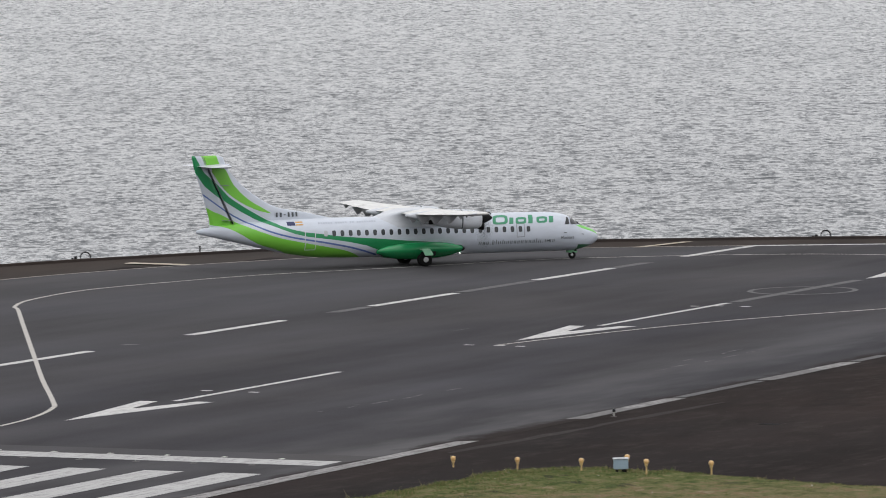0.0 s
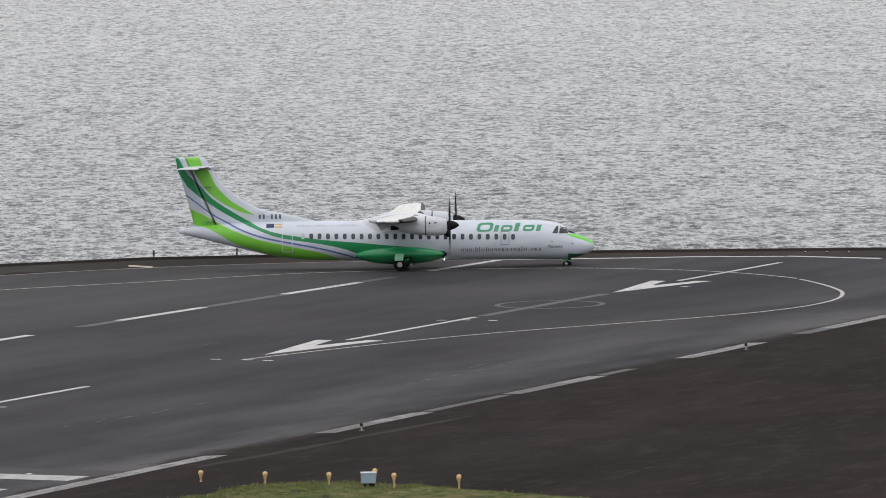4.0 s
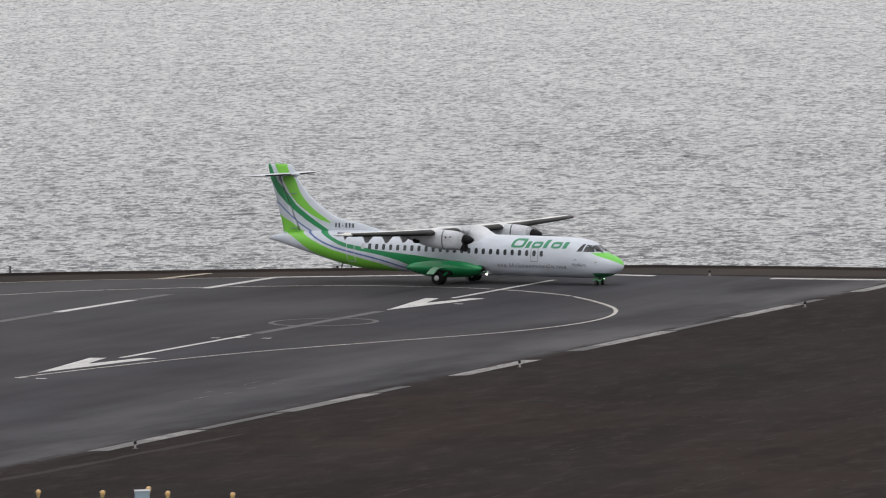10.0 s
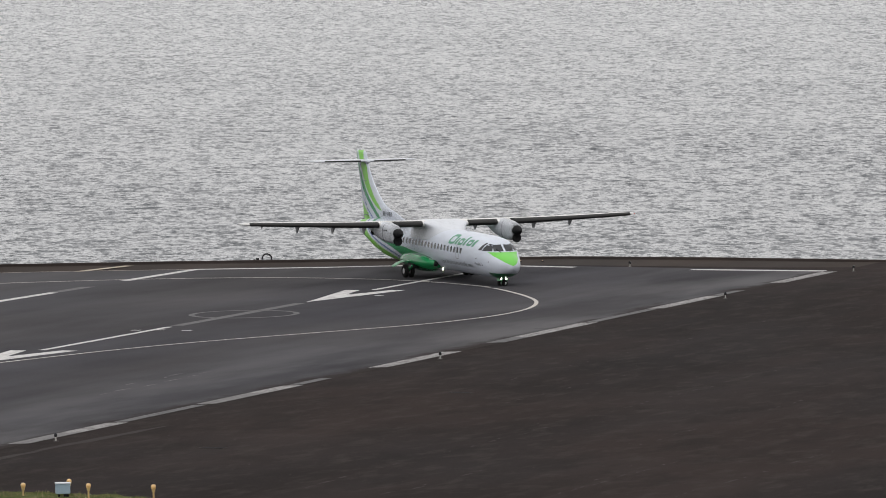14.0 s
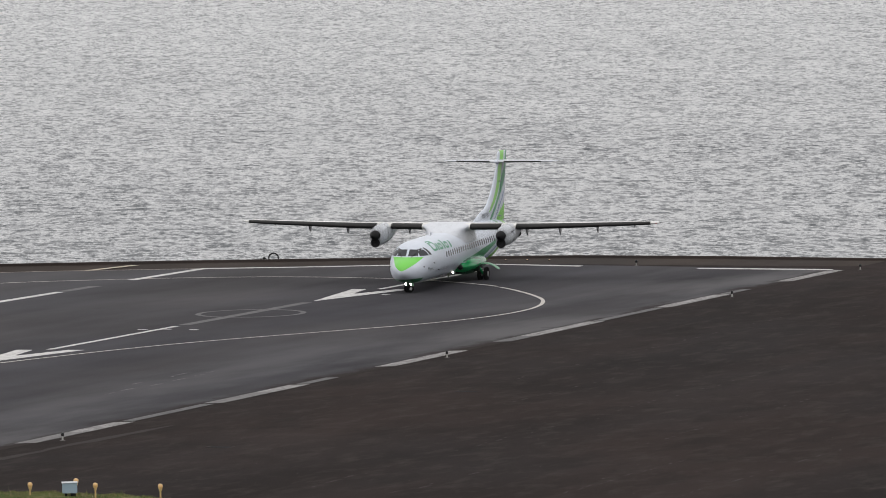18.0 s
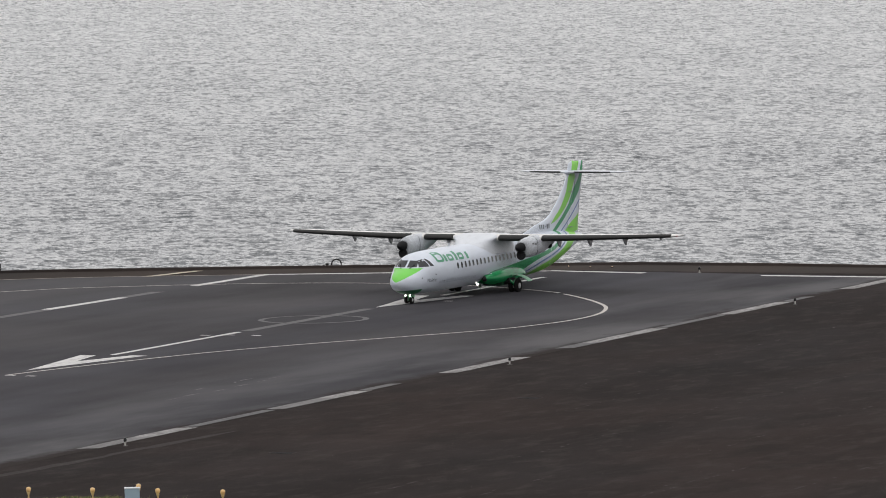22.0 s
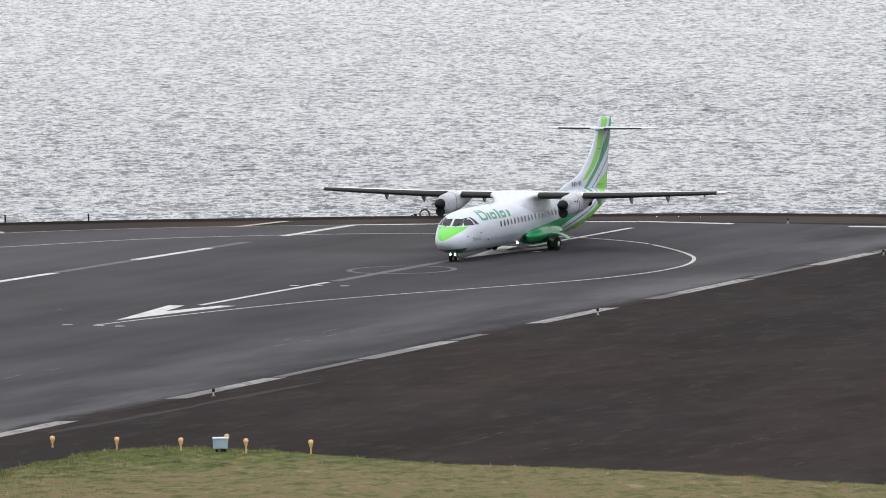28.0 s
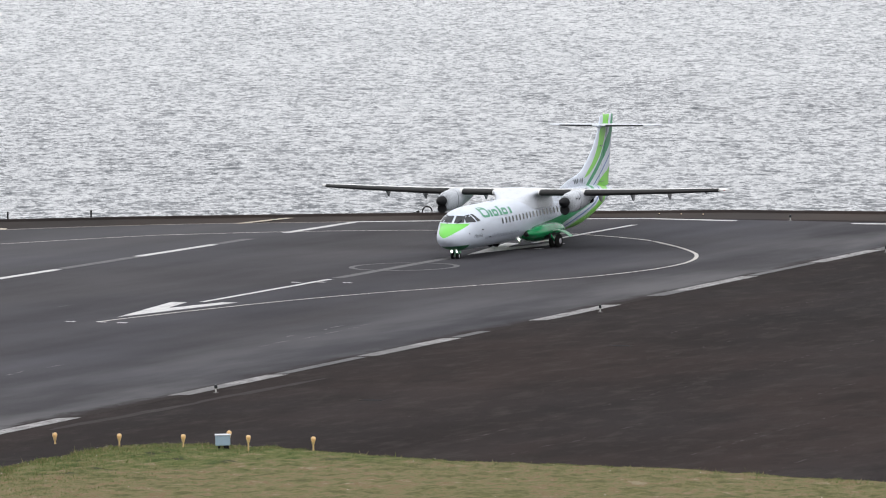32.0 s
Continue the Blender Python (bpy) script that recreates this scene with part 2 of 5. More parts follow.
m = M["wing"] = material("weathered_wing_paint", (0.56, 0.56, 0.55), 0.45)
join(m, ramp(m, noise_at(m, coords(m, (2.2, 0.5, 1)), 1.4, 6, 0.68), [(0.30, (0.54, 0.53, 0.51)), (0.58, (0.67, 0.665, 0.65))]).outputs["Color"], bsdf(m).inputs["Base Color"])
M["fairing_grey"] = material("fairing_grey_paint", (0.27, 0.275, 0.285), 0.45)
M["boot"] = material("black_rubber_boot", (0.013, 0.0125, 0.012), 0.55)
bsdf(M["boot"]).inputs["Specular IOR Level"].default_value = 0.3
M["black"] = material("black_paint", (0.010, 0.010, 0.011), 0.55)
bsdf(M["black"]).inputs["Specular IOR Level"].default_value = 0.12
M["tyre"] = material("tyre_rubber", (0.010, 0.010, 0.010), 0.9)
bsdf(M["tyre"]).inputs["Specular IOR Level"].default_value = 0.1
M["plate"] = material("dull_grey_metal", (0.15, 0.145, 0.14), 0.7)
M["pale_metal"] = material("pale_painted_metal", (0.34, 0.33, 0.31), 0.6)
M["steel"] = material("bare_steel", (0.45, 0.45, 0.46), 0.4, 0.8)
M["glass"] = material("dark_cabin_glass", (0.012, 0.014, 0.018), 0.08)
M["green"] = material("dark_green_paint", (0.014, 0.225, 0.075), 0.2)
M["navy"] = material("navy_paint", (0.01, 0.015, 0.08), 0.4)
M["gold"] = material("gold_paint", (0.55, 0.30, 0.06), 0.4)
M["ink"] = material("dark_grey_lettering", (0.06, 0.07, 0.08), 0.4)
M["mid_ink"] = material("grey_lettering", (0.13, 0.15, 0.16), 0.4)
M["cabin"] = material("cabin_window_glass", (0.038, 0.042, 0.047), 0.22)
M["name_green"] = material("grey_green_lettering", (0.035, 0.22, 0.115), 0.4)
M["pale_ink"] = material("pale_grey_lettering", (0.36, 0.39, 0.45), 0.4)
M["seam"] = material("panel_gap", (0.22, 0.23, 0.24), 0.5)
M["amber"] = material("amber_lamp_glass", (0.62, 0.40, 0.17), 0.3)
M["ochre"] = material("ochre_painted_post", (0.46, 0.32, 0.14), 0.6)
M["box"] = material("pale_blue_grey_cabinet_paint", (0.25, 0.33, 0.40), 0.5)
M["iron"] = material("dark_iron", (0.02, 0.02, 0.02), 0.75)
for key in ("iron", "plate", "grit", "old_band", "worn_seam", "faint_line"):
    bsdf(M[key]).inputs["Specular IOR Level"].default_value = 0.03


def glowing(name, colour, strength):
    m = material(name, colour, 0.3)
    bsdf(m).inputs["Emission Color"].default_value = (*colour, 1)
    bsdf(m).inputs["Emission Strength"].default_value = strength
    return m


M["lamp_on"] = glowing("lit_landing_lamp", (1.0, 0.95, 0.85), 30.0)
M["taxi_on"] = glowing("lit_taxi_lamp", (1.0, 0.95, 0.85), 5.0)
M["lamp_clear"] = material("clear_lamp_glass", (0.55, 0.6, 0.5), 0.2)
M["lamp_red"] = material("red_lamp_glass", (0.5, 0.06, 0.05), 0.3)
M["pale_green"] = material("pale_green_gear_paint", (0.16, 0.42, 0.22), 0.45)
M["mint"] = material("mint_white_paint", (0.22, 0.46, 0.29), 0.4)
M["orange_on"] = glowing("lit_orange_lamp", (1.0, 0.72, 0.5), 0.22)

def interp(table, x):
    """Smooth (monotone cubic) reading of rows (x, a, b, ...), x falling or rising."""
    rows = sorted(table)
    xs = [r[0] for r in rows]
    x = min(max(x, xs[0]), xs[-1])
    i = max(k for k in range(len(xs) - 1) if xs[k] <= x)
    out = []
    for c in range(1, len(rows[0])):
        def slope(k):
            if k <= 0 or k >= len(xs) - 1:
                return 0.0 if len(xs) < 3 else (rows[min(k + 1, len(xs) - 1)][c] - rows[max(k - 1, 0)][c]) / (xs[min(k + 1, len(xs) - 1)] - xs[max(k - 1, 0)])
            a = (rows[k][c] - rows[k - 1][c]) / (xs[k] - xs[k - 1])
            b = (rows[k + 1][c] - rows[k][c]) / (xs[k + 1] - xs[k])
            return 0.0 if a * b <= 0 else 2 * a * b / (a + b)
        h = xs[i + 1] - xs[i]
        u = (x - xs[i]) / h
        out.append(rows[i][c] * (1 + 2 * u) * (1 - u) ** 2 + rows[i + 1][c] * u * u * (3 - 2 * u) + h * slope(i) * u * (1 - u) ** 2 - h * slope(i + 1) * u * u * (1 - u))
    return out


# the aircraft's livery: bands that sweep from the belly up the fin
LIVERY = {
    "lime_top": [(-26.4, 4.2), (-26.15, 4.03), (-25.24, 3.61), (-24.5, 3.18), (-23.0, 2.53), (-21.73, 2.08), (-20.42, 1.79), (-19.12, 1.51), (-17.8, 1.23), (-17.0, 0.97), (-16.2, 0.55)],
    "lime_low": [(-26.4, 3.1), (-25.5, 2.96), (-24.45, 2.50), (-23.8, 2.08), (-23.0, 1.68), (-22.1, 1.40), (-21.2, 1.05), (-20.0, 0.5), (-16.2, 0.0)],
    "blue": [(-26.6, 5.04), (-26.45, 4.92), (-25.63, 4.29), (-24.86, 3.73), (-23.68, 3.09), (-22.37, 2.51), (-21.07, 2.13), (-19.77, 1.88), (-18.46, 1.63), (-17.16, 1.34), (-16.25, 1.08), (-15.4, 0.80)],
    "green_top": [(-27.3, 7.95), (-26.93, 7.36), (-26.62, 6.57), (-26.1, 6.02), (-25.63, 5.61), (-25.19, 5.04), (-24.6, 4.58), (-23.94, 4.14), (-23.02, 3.59), (-22.37, 3.22), (-21.48, 2.79), (-20.41, 2.47), (-19.12, 2.28), (-17.81, 2.08), (-15.2, 1.84), (-13.5, 1.66), (-11.7, 1.50), (-9.0, 1.1)],
    "green_low": [(-27.3, 6.85), (-26.88, 6.25), (-26.62, 5.72), (-26.29, 5.36), (-25.37, 4.65), (-24.72, 4.23), (-23.8, 3.64), (-22.76, 3.12), (-21.73, 2.67), (-20.42, 2.21), (-19.12, 2.0), (-17.81, 1.80), (-16.5, 1.52), (-15.46, 1.18), (-14.9, 0.85), (-13.9, 0.2), (-9.0, 0.0)],
    "fin_top": [(-26.0, 7.2), (-25.04, 6.51), (-24.72, 5.79), (-24.2, 5.14), (-23.54, 4.55), (-22.76, 4.08), (-22.17, 3.71)],
    "fin_low": [(-26.0, 6.45), (-25.9, 6.31), (-25.45, 5.61), (-24.93, 5.02), (-24.2, 4.49), (-23.54, 4.12), (-22.76, 3.81), (-22.17, 3.68)],
}
lv = material("white_livery_with_green_bands", (0.76, 0.77, 0.79), 0.38)
tc = lv.node_tree.nodes.new("ShaderNodeTexCoord")
sp = lv.node_tree.nodes.new("ShaderNodeSeparateXYZ")
join(lv, tc.outputs["Object"], sp.inputs[0])
LX, LY, LZ = sp.outputs
along = math_node(lv, "DIVIDE", math_node(lv, "ADD", LX, 28.0), 28.0)


def band_line(key):
    pts = LIVERY[key]
    x0, x1 = pts[0][0], pts[-1][0]
    stops = [x0 + (x1 - x0) * i / 23 for i in range(24)]
    n = ramp(lv, along, [((x + 28) / 28, interp(pts, x)[0] / 8) for x in stops])
    return math_node(lv, "MULTIPLY", n.outputs["Color"], 8.0)


def within(key_low, key_top, x0, x1):
    a = math_node(lv, "MULTIPLY", math_node(lv, "GREATER_THAN", LZ, key_low), math_node(lv, "LESS_THAN", LZ, key_top))
    b = math_node(lv, "MULTIPLY", math_node(lv, "GREATER_THAN", LX, x0), math_node(lv, "LESS_THAN", LX, x1))
    return math_node(lv, "MULTIPLY", a, b)


LIME = (0.175, 0.50, 0.05)
blue = band_line("blue")
dirt = noise_at(lv, coords(lv, (0.35, 1, 1.2)), 1.6, 5, 0.6)
col = ramp(lv, dirt, [(0.25, (0.45, 0.48, 0.535)), (0.6, (0.53, 0.567, 0.635))]).outputs["Color"]
col = mix(lv, within(math_node(lv, "SUBTRACT", blue, 0.055), math_node(lv, "ADD", blue, 0.055), -26.6, -15.4), col, (0.075, 0.125, 0.33))
col = mix(lv, within(band_line("lime_low"), band_line("lime_top"), -26.6, -16.2), col, LIME)
col = mix(lv, within(band_line("green_low"), band_line("green_top"), -27.3, -9.7), col, (0.014, 0.215, 0.075))
col = mix(lv, within(band_line("fin_low"), band_line("fin_top"), -26.0, -22.17), col, LIME)
cap = math_node(lv, "MULTIPLY", math_node(lv, "SUBTRACT", LZ, 6.8), -0.5)
col = mix(lv, within(6.78, 7.9, math_node(lv, "ADD", cap, -26.34), math_node(lv, "ADD", math_node(lv, "MULTIPLY", cap, 0.7), -25.44)), col, LIME)
wide = math_node(lv, "ABSOLUTE", LY)
chin = math_node(lv, "ADD", math_node(lv, "MULTIPLY", wide, math_node(lv, "ADD", math_node(lv, "MULTIPLY", wide, 0.5), 0.32)), 1.41)
col = mix(lv, within(chin, 2.2, -2.1, 0.1), col, (0.135, 0.50, 0.06))
col = mix(lv, within(0.0, math_node(lv, "ADD", math_node(lv, "MULTIPLY", LX, -0.05), 0.86), -1.7, 0.1), col, (0.012, 0.13, 0.05))
join(lv, col, bsdf(lv).inputs["Base Color"])
M["livery"] = lv


# ---- mesh helpers ----
def part(name, bm, mat, parent=None, label="", smooth=False):
    me = bpy.data.meshes.new(name)
    bmesh.ops.recalc_face_normals(bm, faces=bm.faces)
    bm.to_mesh(me)
    bm.free()
    me.materials.append(M[mat])
    if smooth:
        for p in me.polygons:
            p.use_smooth = True
    ob = new(name, me)
    if parent is not None:
        ob.parent = parent
    return tagged(ob, label)


def grid_mesh(bm, rows, close=False, cap=False):
    """Skin rows of points; close joins each row's ends, cap fills the first and last row."""
    vs = [[bm.verts.new(p) for p in r] for r in rows]
    n = len(vs[0])
    for a, b in zip(vs, vs[1:]):
        for i in range(n if close else n - 1):
            j = (i + 1) % n
            bm.faces.new((a[i], a[j], b[j], b[i]))
    if cap:
        bm.faces.new(vs[0])
        bm.faces.new(vs[-1][::-1])
    return bm


def box_bm(bm, x0, x1, y0, y1, z0, z1, bevel=0.0):
    m = Matrix.Translation(((x0 + x1) / 2, (y0 + y1) / 2, (z0 + z1) / 2)) @ Matrix.Diagonal((x1 - x0, y1 - y0, z1 - z0, 1))
    vs = bmesh.ops.create_cube(bm, size=1, matrix=m)["verts"]
    if bevel:
        es = list({e for v in vs for e in v.link_edges})
        bmesh.ops.bevel(bm, geom=es, offset=bevel, segments=2, affect="EDGES")
    return bm


def lathe(bm, profile, axis="z", n=16, at=(0, 0, 0)):
    """A turned body from (radius, height) pairs."""
    rows = []
    for r, h in profile:
        ring = []
        for i in range(n):
            a = 2 * math.pi * i / n
            c, s = r * math.cos(a), r * math.sin(a)
            p = {"z": (c, s, h), "x": (h, c, s), "y": (c, h, s)}[axis]
            ring.append((p[0] + at[0], p[1] + at[1], p[2] + at[2]))
        rows.append(ring)
    return grid_mesh(bm, rows, True, True)


def tube(bm, pts, r, n=8):
    rows = []
    for i, p in enumerate(pts):
        a, b = Vector(pts[max(i - 1, 0)]), Vector(pts[min(i + 1, len(pts) - 1)])
        q = (b - a).to_track_quat("Z", "Y")
        rows.append([Vector(p) + q @ Vector((r * math.cos(2 * math.pi * k / n), r * math.sin(2 * math.pi * k / n), 0)) for k in range(n)])
    return grid_mesh(bm, rows, True, True)


# ---- the ground; everything on it is laid out along the runway: s along, w across ----
SITE = pose(0, 0, 0, 0, 0, 63.2)


def ease(a, b, v):
    u = max(0.0, min(1.0, (v - a) / (b - a)))
    return u * u * (3 - 2 * u)


def fall(x, y):
    """How far the platform falls towards its far western corner, at the world's x and y."""
    return 0.45 * ease(40, 15, x) * ease(372, 399, y)


def laid(s, w, z):
    """A place of the level plan on the gently falling platform."""
    p = SITE @ Vector((s, w, 0))
    d = fall(p.x, p.y)
    k = 1 + d / 26.66
    return Vector((s * k, w * k, z - d))


def site(ob):
    ob.matrix_world = SITE
    for v in ob.data.vertices:
        v.co = laid(*v.co)
    return ob


def to_world(s, w, z=0.0):
    return SITE @ laid(s, w, z)


def slice_up(bm):
    """Cut large flat faces along a grid, so that they can follow the fall of the ground."""
    for axis, places in ((0, range(296, 404, 5)), (1, [125.39] + list(range(130, 232, 5)))):
        for c in places:
            co, no = [0, 0, 0], [0, 0, 0]
            co[axis], no[axis] = c, 1
            bmesh.ops.bisect_plane(bm, geom=bm.verts[:] + bm.edges[:] + bm.faces[:], plane_co=co, plane_no=no)
    bmesh.ops.triangulate(bm, faces=[f for f in bm.faces if len(f.verts) > 4])


# rim of the platform above the sea, from the far end round to the west
RIM = [(393, 40), (393, 100), (393.5, 127), (394.3, 138), (394.0, 148), (391, 157), (385.3, 173), (380.3, 184.6), (375.5, 193), (367, 200), (356.5, 206.5), (345, 212), (325, 219), (290, 226), (200, 232), (60, 236)]
SEA = -56.0
bm = bmesh.new()
top = [bm.verts.new((s, w, -0.03)) for s, w in RIM] + [bm.verts.new((s, w, -0.03)) for s, w in ((60, 126), (225, 115), (230, 100), (226, 70), (215, 40))]
bm.faces.new(top)
foot = [bm.verts.new((s + 26 * (1 if s > 360 else 0.3), w + (22 if w > 150 else 0), SEA - 2)) for s, w in RIM]
for i in range(len(RIM) - 1):
    bm.faces.new((top[i], top[i + 1], foot[i + 1], foot[i]))
slice_up(bm)


def inside(poly, s, w):
    hit = False
    for (a, b), (c, d) in zip(poly, poly[1:] + poly[:1]):
        if (b > w) != (d > w) and s < a + (w - b) * (c - a) / (d - b):
            hit = not hit
    return hit


for v in bm.verts:
    if v.co.y < 125.5 and v.co.z > -1:
        v.co.z = 0.026
bm.faces.index_update()
far = [f.index for f in bm.faces if f.calc_center_median().y > 127 and f.calc_center_median().z > -1 and not inside([(60, 125.4), (384, 125.4), (384.4, 150), (377.8, 168.5), (367.5, 187), (352.6, 196.8), (336, 202), (300, 206), (60, 206)], *f.calc_center_median()[:2])]
land = part("ground", bm, "shoulder")
land.data.materials.append(M["rim"])
for i in far:
    land.data.polygons[i].material_index = 1
site(tagged(land, "dark brown weathered asphalt shoulder above the sea", "ground", kind="structure"))

# runway slab with the turning pad
PAD = [(60, 125.4), (382.4, 125.4), (383.6, 136), (384.4, 146), (384.0, 153), (381.2, 161), (377.8, 168.5), (373.5, 178), (367.5, 187), (360, 192.5), (352.6, 196.8), (344.6, 199.8), (336, 202), (322, 204.5), (300, 206), (60, 206)]
bm = bmesh.new()
bm.faces.new([bm.verts.new((s, w, 0.03)) for s, w in PAD])
ext = bmesh.ops.extrude_face_region(bm, geom=bm.faces[:])
bmesh.ops.translate(bm, verts=[v for v in ext["geom"] if isinstance(v, bmesh.types.BMVert)], vec=(0, 0, -0.1))
slice_up(bm)
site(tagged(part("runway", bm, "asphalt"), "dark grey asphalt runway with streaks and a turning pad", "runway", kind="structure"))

# low dark upstand along the rim, with a sloped inner foot
KERB = 0.15
bm = bmesh.new()
rows = []
for i, (s, w) in enumerate(RIM):
    a, b = Vector(RIM[max(i - 1, 0)]), Vector(RIM[min(i + 1, len(RIM) - 1)])
    d = (b - a).normalized()
    n = Vector((d.y, -d.x))
    p = Vector((s, w)) * (1 - KERB / 26.66)
    rows.append([(*(p + n * k), z) for k, z in ((0.32, -0.1), (0.32, KERB), (0.02, KERB), (0.0, KERB - 0.02), (-0.03, 0.0), (-0.10, -0.04))])
grid_mesh(bm, rows)
site(tagged(part("kerb", bm, "upstand"), "low dark upstand along the platform rim", "kerb", kind="structure"))

# hillside under the camera and behind it
bm = bmesh.new()
rows = []
for j in range(41):
    y = 262 - 8 * j
    row = []
    for i in range(41):
        x = -140 + 10 * i
        u = max(0.0, 1 - y / 228)
        z = -0.7 + 24.5 * min(u, 1.25) ** 1.3 + 0.5 * u * noise.noise((x * 0.03, y * 0.03, 0))
        row.append((x, y, z))
    rows.append(row)
grid_mesh(bm, rows)
tagged(part("hillside", bm, "grass", smooth=True), "grassy hillside that falls to the runway", "hillside", kind="structure")

# grass verge by the shoulder
VERGE = [(210, 119.6), (225, 119.3), (232, 119.0), (236.4, 118.6), (239.6, 118.2), (241.2, 117), (241.6, 115), (241.4, 110.5), (240.3, 107.4), (238.6, 102), (238.4, 96), (238.0, 91), (236.4, 86), (235.6, 81.4), (234.5, 74), (232, 60)]


def verge_depth(S, W):
    """How far a place lies inside the verge's outline (negative outside)."""
    S, W = np.asarray(S, float), np.asarray(W, float)
    best, sign = np.full(S.shape, 1e9), np.ones(S.shape)
    for (a, b), (c, d) in zip(VERGE, VERGE[1:]):
        u = np.clip(((S - a) * (c - a) + (W - b) * (d - b)) / ((c - a) ** 2 + (d - b) ** 2), 0, 1)
        dist = np.hypot(S - a - u * (c - a), W - b - u * (d - b))
        side = np.sign((c - a) * (W - b) - (d - b) * (S - a))
        near = dist < best
        best, sign = np.where(near, dist, best), np.where(near, side, sign)
    return -best * sign


S, W = np.meshgrid(np.arange(200, 244, 0.3), np.arange(56, 123, 0.3), indexing="ij")
D = verge_depth(S, W)
Zg = np.zeros_like(S)
for i in range(S.shape[0]):
    for j in range(S.shape[1]):
        p = (S[i, j], W[i, j], 0)
        D[i, j] += 0.35 * noise.noise((p[0] * 0.9, p[1] * 0.9, 4)) + 0.25 * noise.noise((p[0] * 2.1, p[1] * 2.1, 9))
        D[i, j] -= 0.25
        d = D[i, j]
        Zg[i, j] = max(-0.6, 0.02 + 0.16 * min(d, 0.5) + 0.015 * min(max(d, 0), 3)) + (0.10 * noise.noise((p[0] * 0.8, p[1] * 0.8, 1)) + 0.07 * noise.noise((p[0] * 1.9, p[1] * 1.9, 2))) * ease(0, 1.5, d)
bm = grid_mesh(bmesh.new(), [[(S[i, j], W[i, j], Zg[i, j]) for j in range(S.shape[1])] for i in range(S.shape[0])])
site(tagged(part("grass_verge", bm, "grass", smooth=True), "patchy green and dry grass verge", "grass", kind="structure"))

# blades and clumps on the verge, thickest and highest along its rim
rng = np.random.default_rng(5)
verts, faces, petals, pfaces = [], [], [], []
count = 0
while count < 60000:
    i, j = int(rng.integers(30, S.shape[0] - 1)), int(rng.integers(1, S.shape[1] - 1))
    d = D[i, j]
    if d < 0 or rng.uniform() > 0.10 + 0.9 * math.exp(-d / 2.2):
        continue
    s, w = S[i, j] + rng.uniform(-0.15, 0.15), W[i, j] + rng.uniform(-0.15, 0.15)
    clump = noise.noise((s * 1.3, w * 1.3, 6))
    if clump < rng.uniform(-0.6, 0.25) or (w < 110.5 and rng.uniform() < 0.6):
        continue
    count += 1
    h = rng.uniform(0.03, 0.095) * (1 + 1.6 * max(0, clump)) * (0.55 + 0.75 * math.exp(-d / 1.5))
    if w < 110.5:
        h *= 0.6
    if rng.uniform() < 0.02:
        h *= 2.4
    ang, lean = rng.uniform(0, 6.28), rng.uniform(-1.1, 1.1, 2) * h
    wx, wy, z0 = 0.024 * math.cos(ang), 0.024 * math.sin(ang), Zg[i, j]
    n0 = len(verts)
    verts += [(s - wx, w - wy, z0 - 0.06), (s + wx, w + wy, z0 - 0.06), (s + lean[0], w + lean[1], z0 + h)]
    faces.append((n0, n0 + 1, n0 + 2))
    if count % 700 == 0:
        n0 = len(petals)
        z = z0 + h
        petals += [(s - 0.022, w, z), (s, w - 0.022, z), (s + 0.022, w, z), (s, w + 0.022, z), (s, w, z + 0.025)]
        pfaces += [(n0, n0 + 1, n0 + 4), (n0 + 1, n0 + 2, n0 + 4), (n0 + 2, n0 + 3, n0 + 4), (n0 + 3, n0, n0 + 4)]
for nm, vv, ff, mat, label in (("grass_tufts", verts, faces, "blade", "rough green and straw grass blades along the verge"), ("meadow_flowers", petals, pfaces, "petal", "tiny white flower heads in the grass")):
    me = bpy.data.meshes.new(nm)
    me.from_pydata(vv, [], ff)
    me.materials.append(M[mat])
    site(tagged(new(nm, me), label, "grass", kind="stuff"))

# the sea: a wide sheet, and wind waves where the water lies open to view
bm = bmesh.new()
grid_mesh(bm, [[(-9000, -9000, -3.0), (9000, -9000, -3.0)], [(-9000, 9000, -3.0), (9000, 9000, -3.0)]])
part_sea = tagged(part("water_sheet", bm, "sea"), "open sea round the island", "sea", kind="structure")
part_sea.location = (0, 0, SEA)
rng = np.random.default_rng(11)
rad = np.linspace(1090 ** -0.5, 4950 ** -0.5, 1450) ** -2.0
ang = np.linspace(radians(-4.9), radians(11.0), 850)
A, D = np.meshgrid(ang, rad)
X, Y = (D * np.sin(A)).astype(np.float32), (D * np.cos(A)).astype(np.float32)
Zs = np.zeros_like(X)
gust = np.zeros_like(X)
for i in range(5):
    a, k = rng.uniform(0, 6.28), 2 * math.pi / rng.uniform(180, 600)
    gust += np.sin(k * (X * math.cos(a) + Y * math.sin(a)) + rng.uniform(0, 6.28))
gust = 1 + 0.10 * gust
for i in range(72):
    lam = 1.3 * (8 / 1.3) ** rng.uniform(0, 1)
    a = radians(-98) + rng.normal(0, 0.6)
    k = 2 * math.pi / lam
    ph = k * (X * math.cos(a) + Y * math.sin(a)) + rng.uniform(0, 6.28)
    amp = 0.0030 * lam
    Zs += (amp * gust * (np.sin(ph) + 0.25 * np.sin(2 * ph + 1.57))).astype(np.float32)
for i in range(14):
    lam = rng.uniform(9, 20)
    a = radians(-98) + rng.normal(0, 0.3)
    k = 2 * math.pi / lam
    ph = k * (X * math.cos(a) + Y * math.sin(a)) + rng.uniform(0, 6.28)
    Zs += (0.0013 * lam * gust * (np.sin(ph) + 0.25 * np.sin(2 * ph + 1.57))).astype(np.float32)
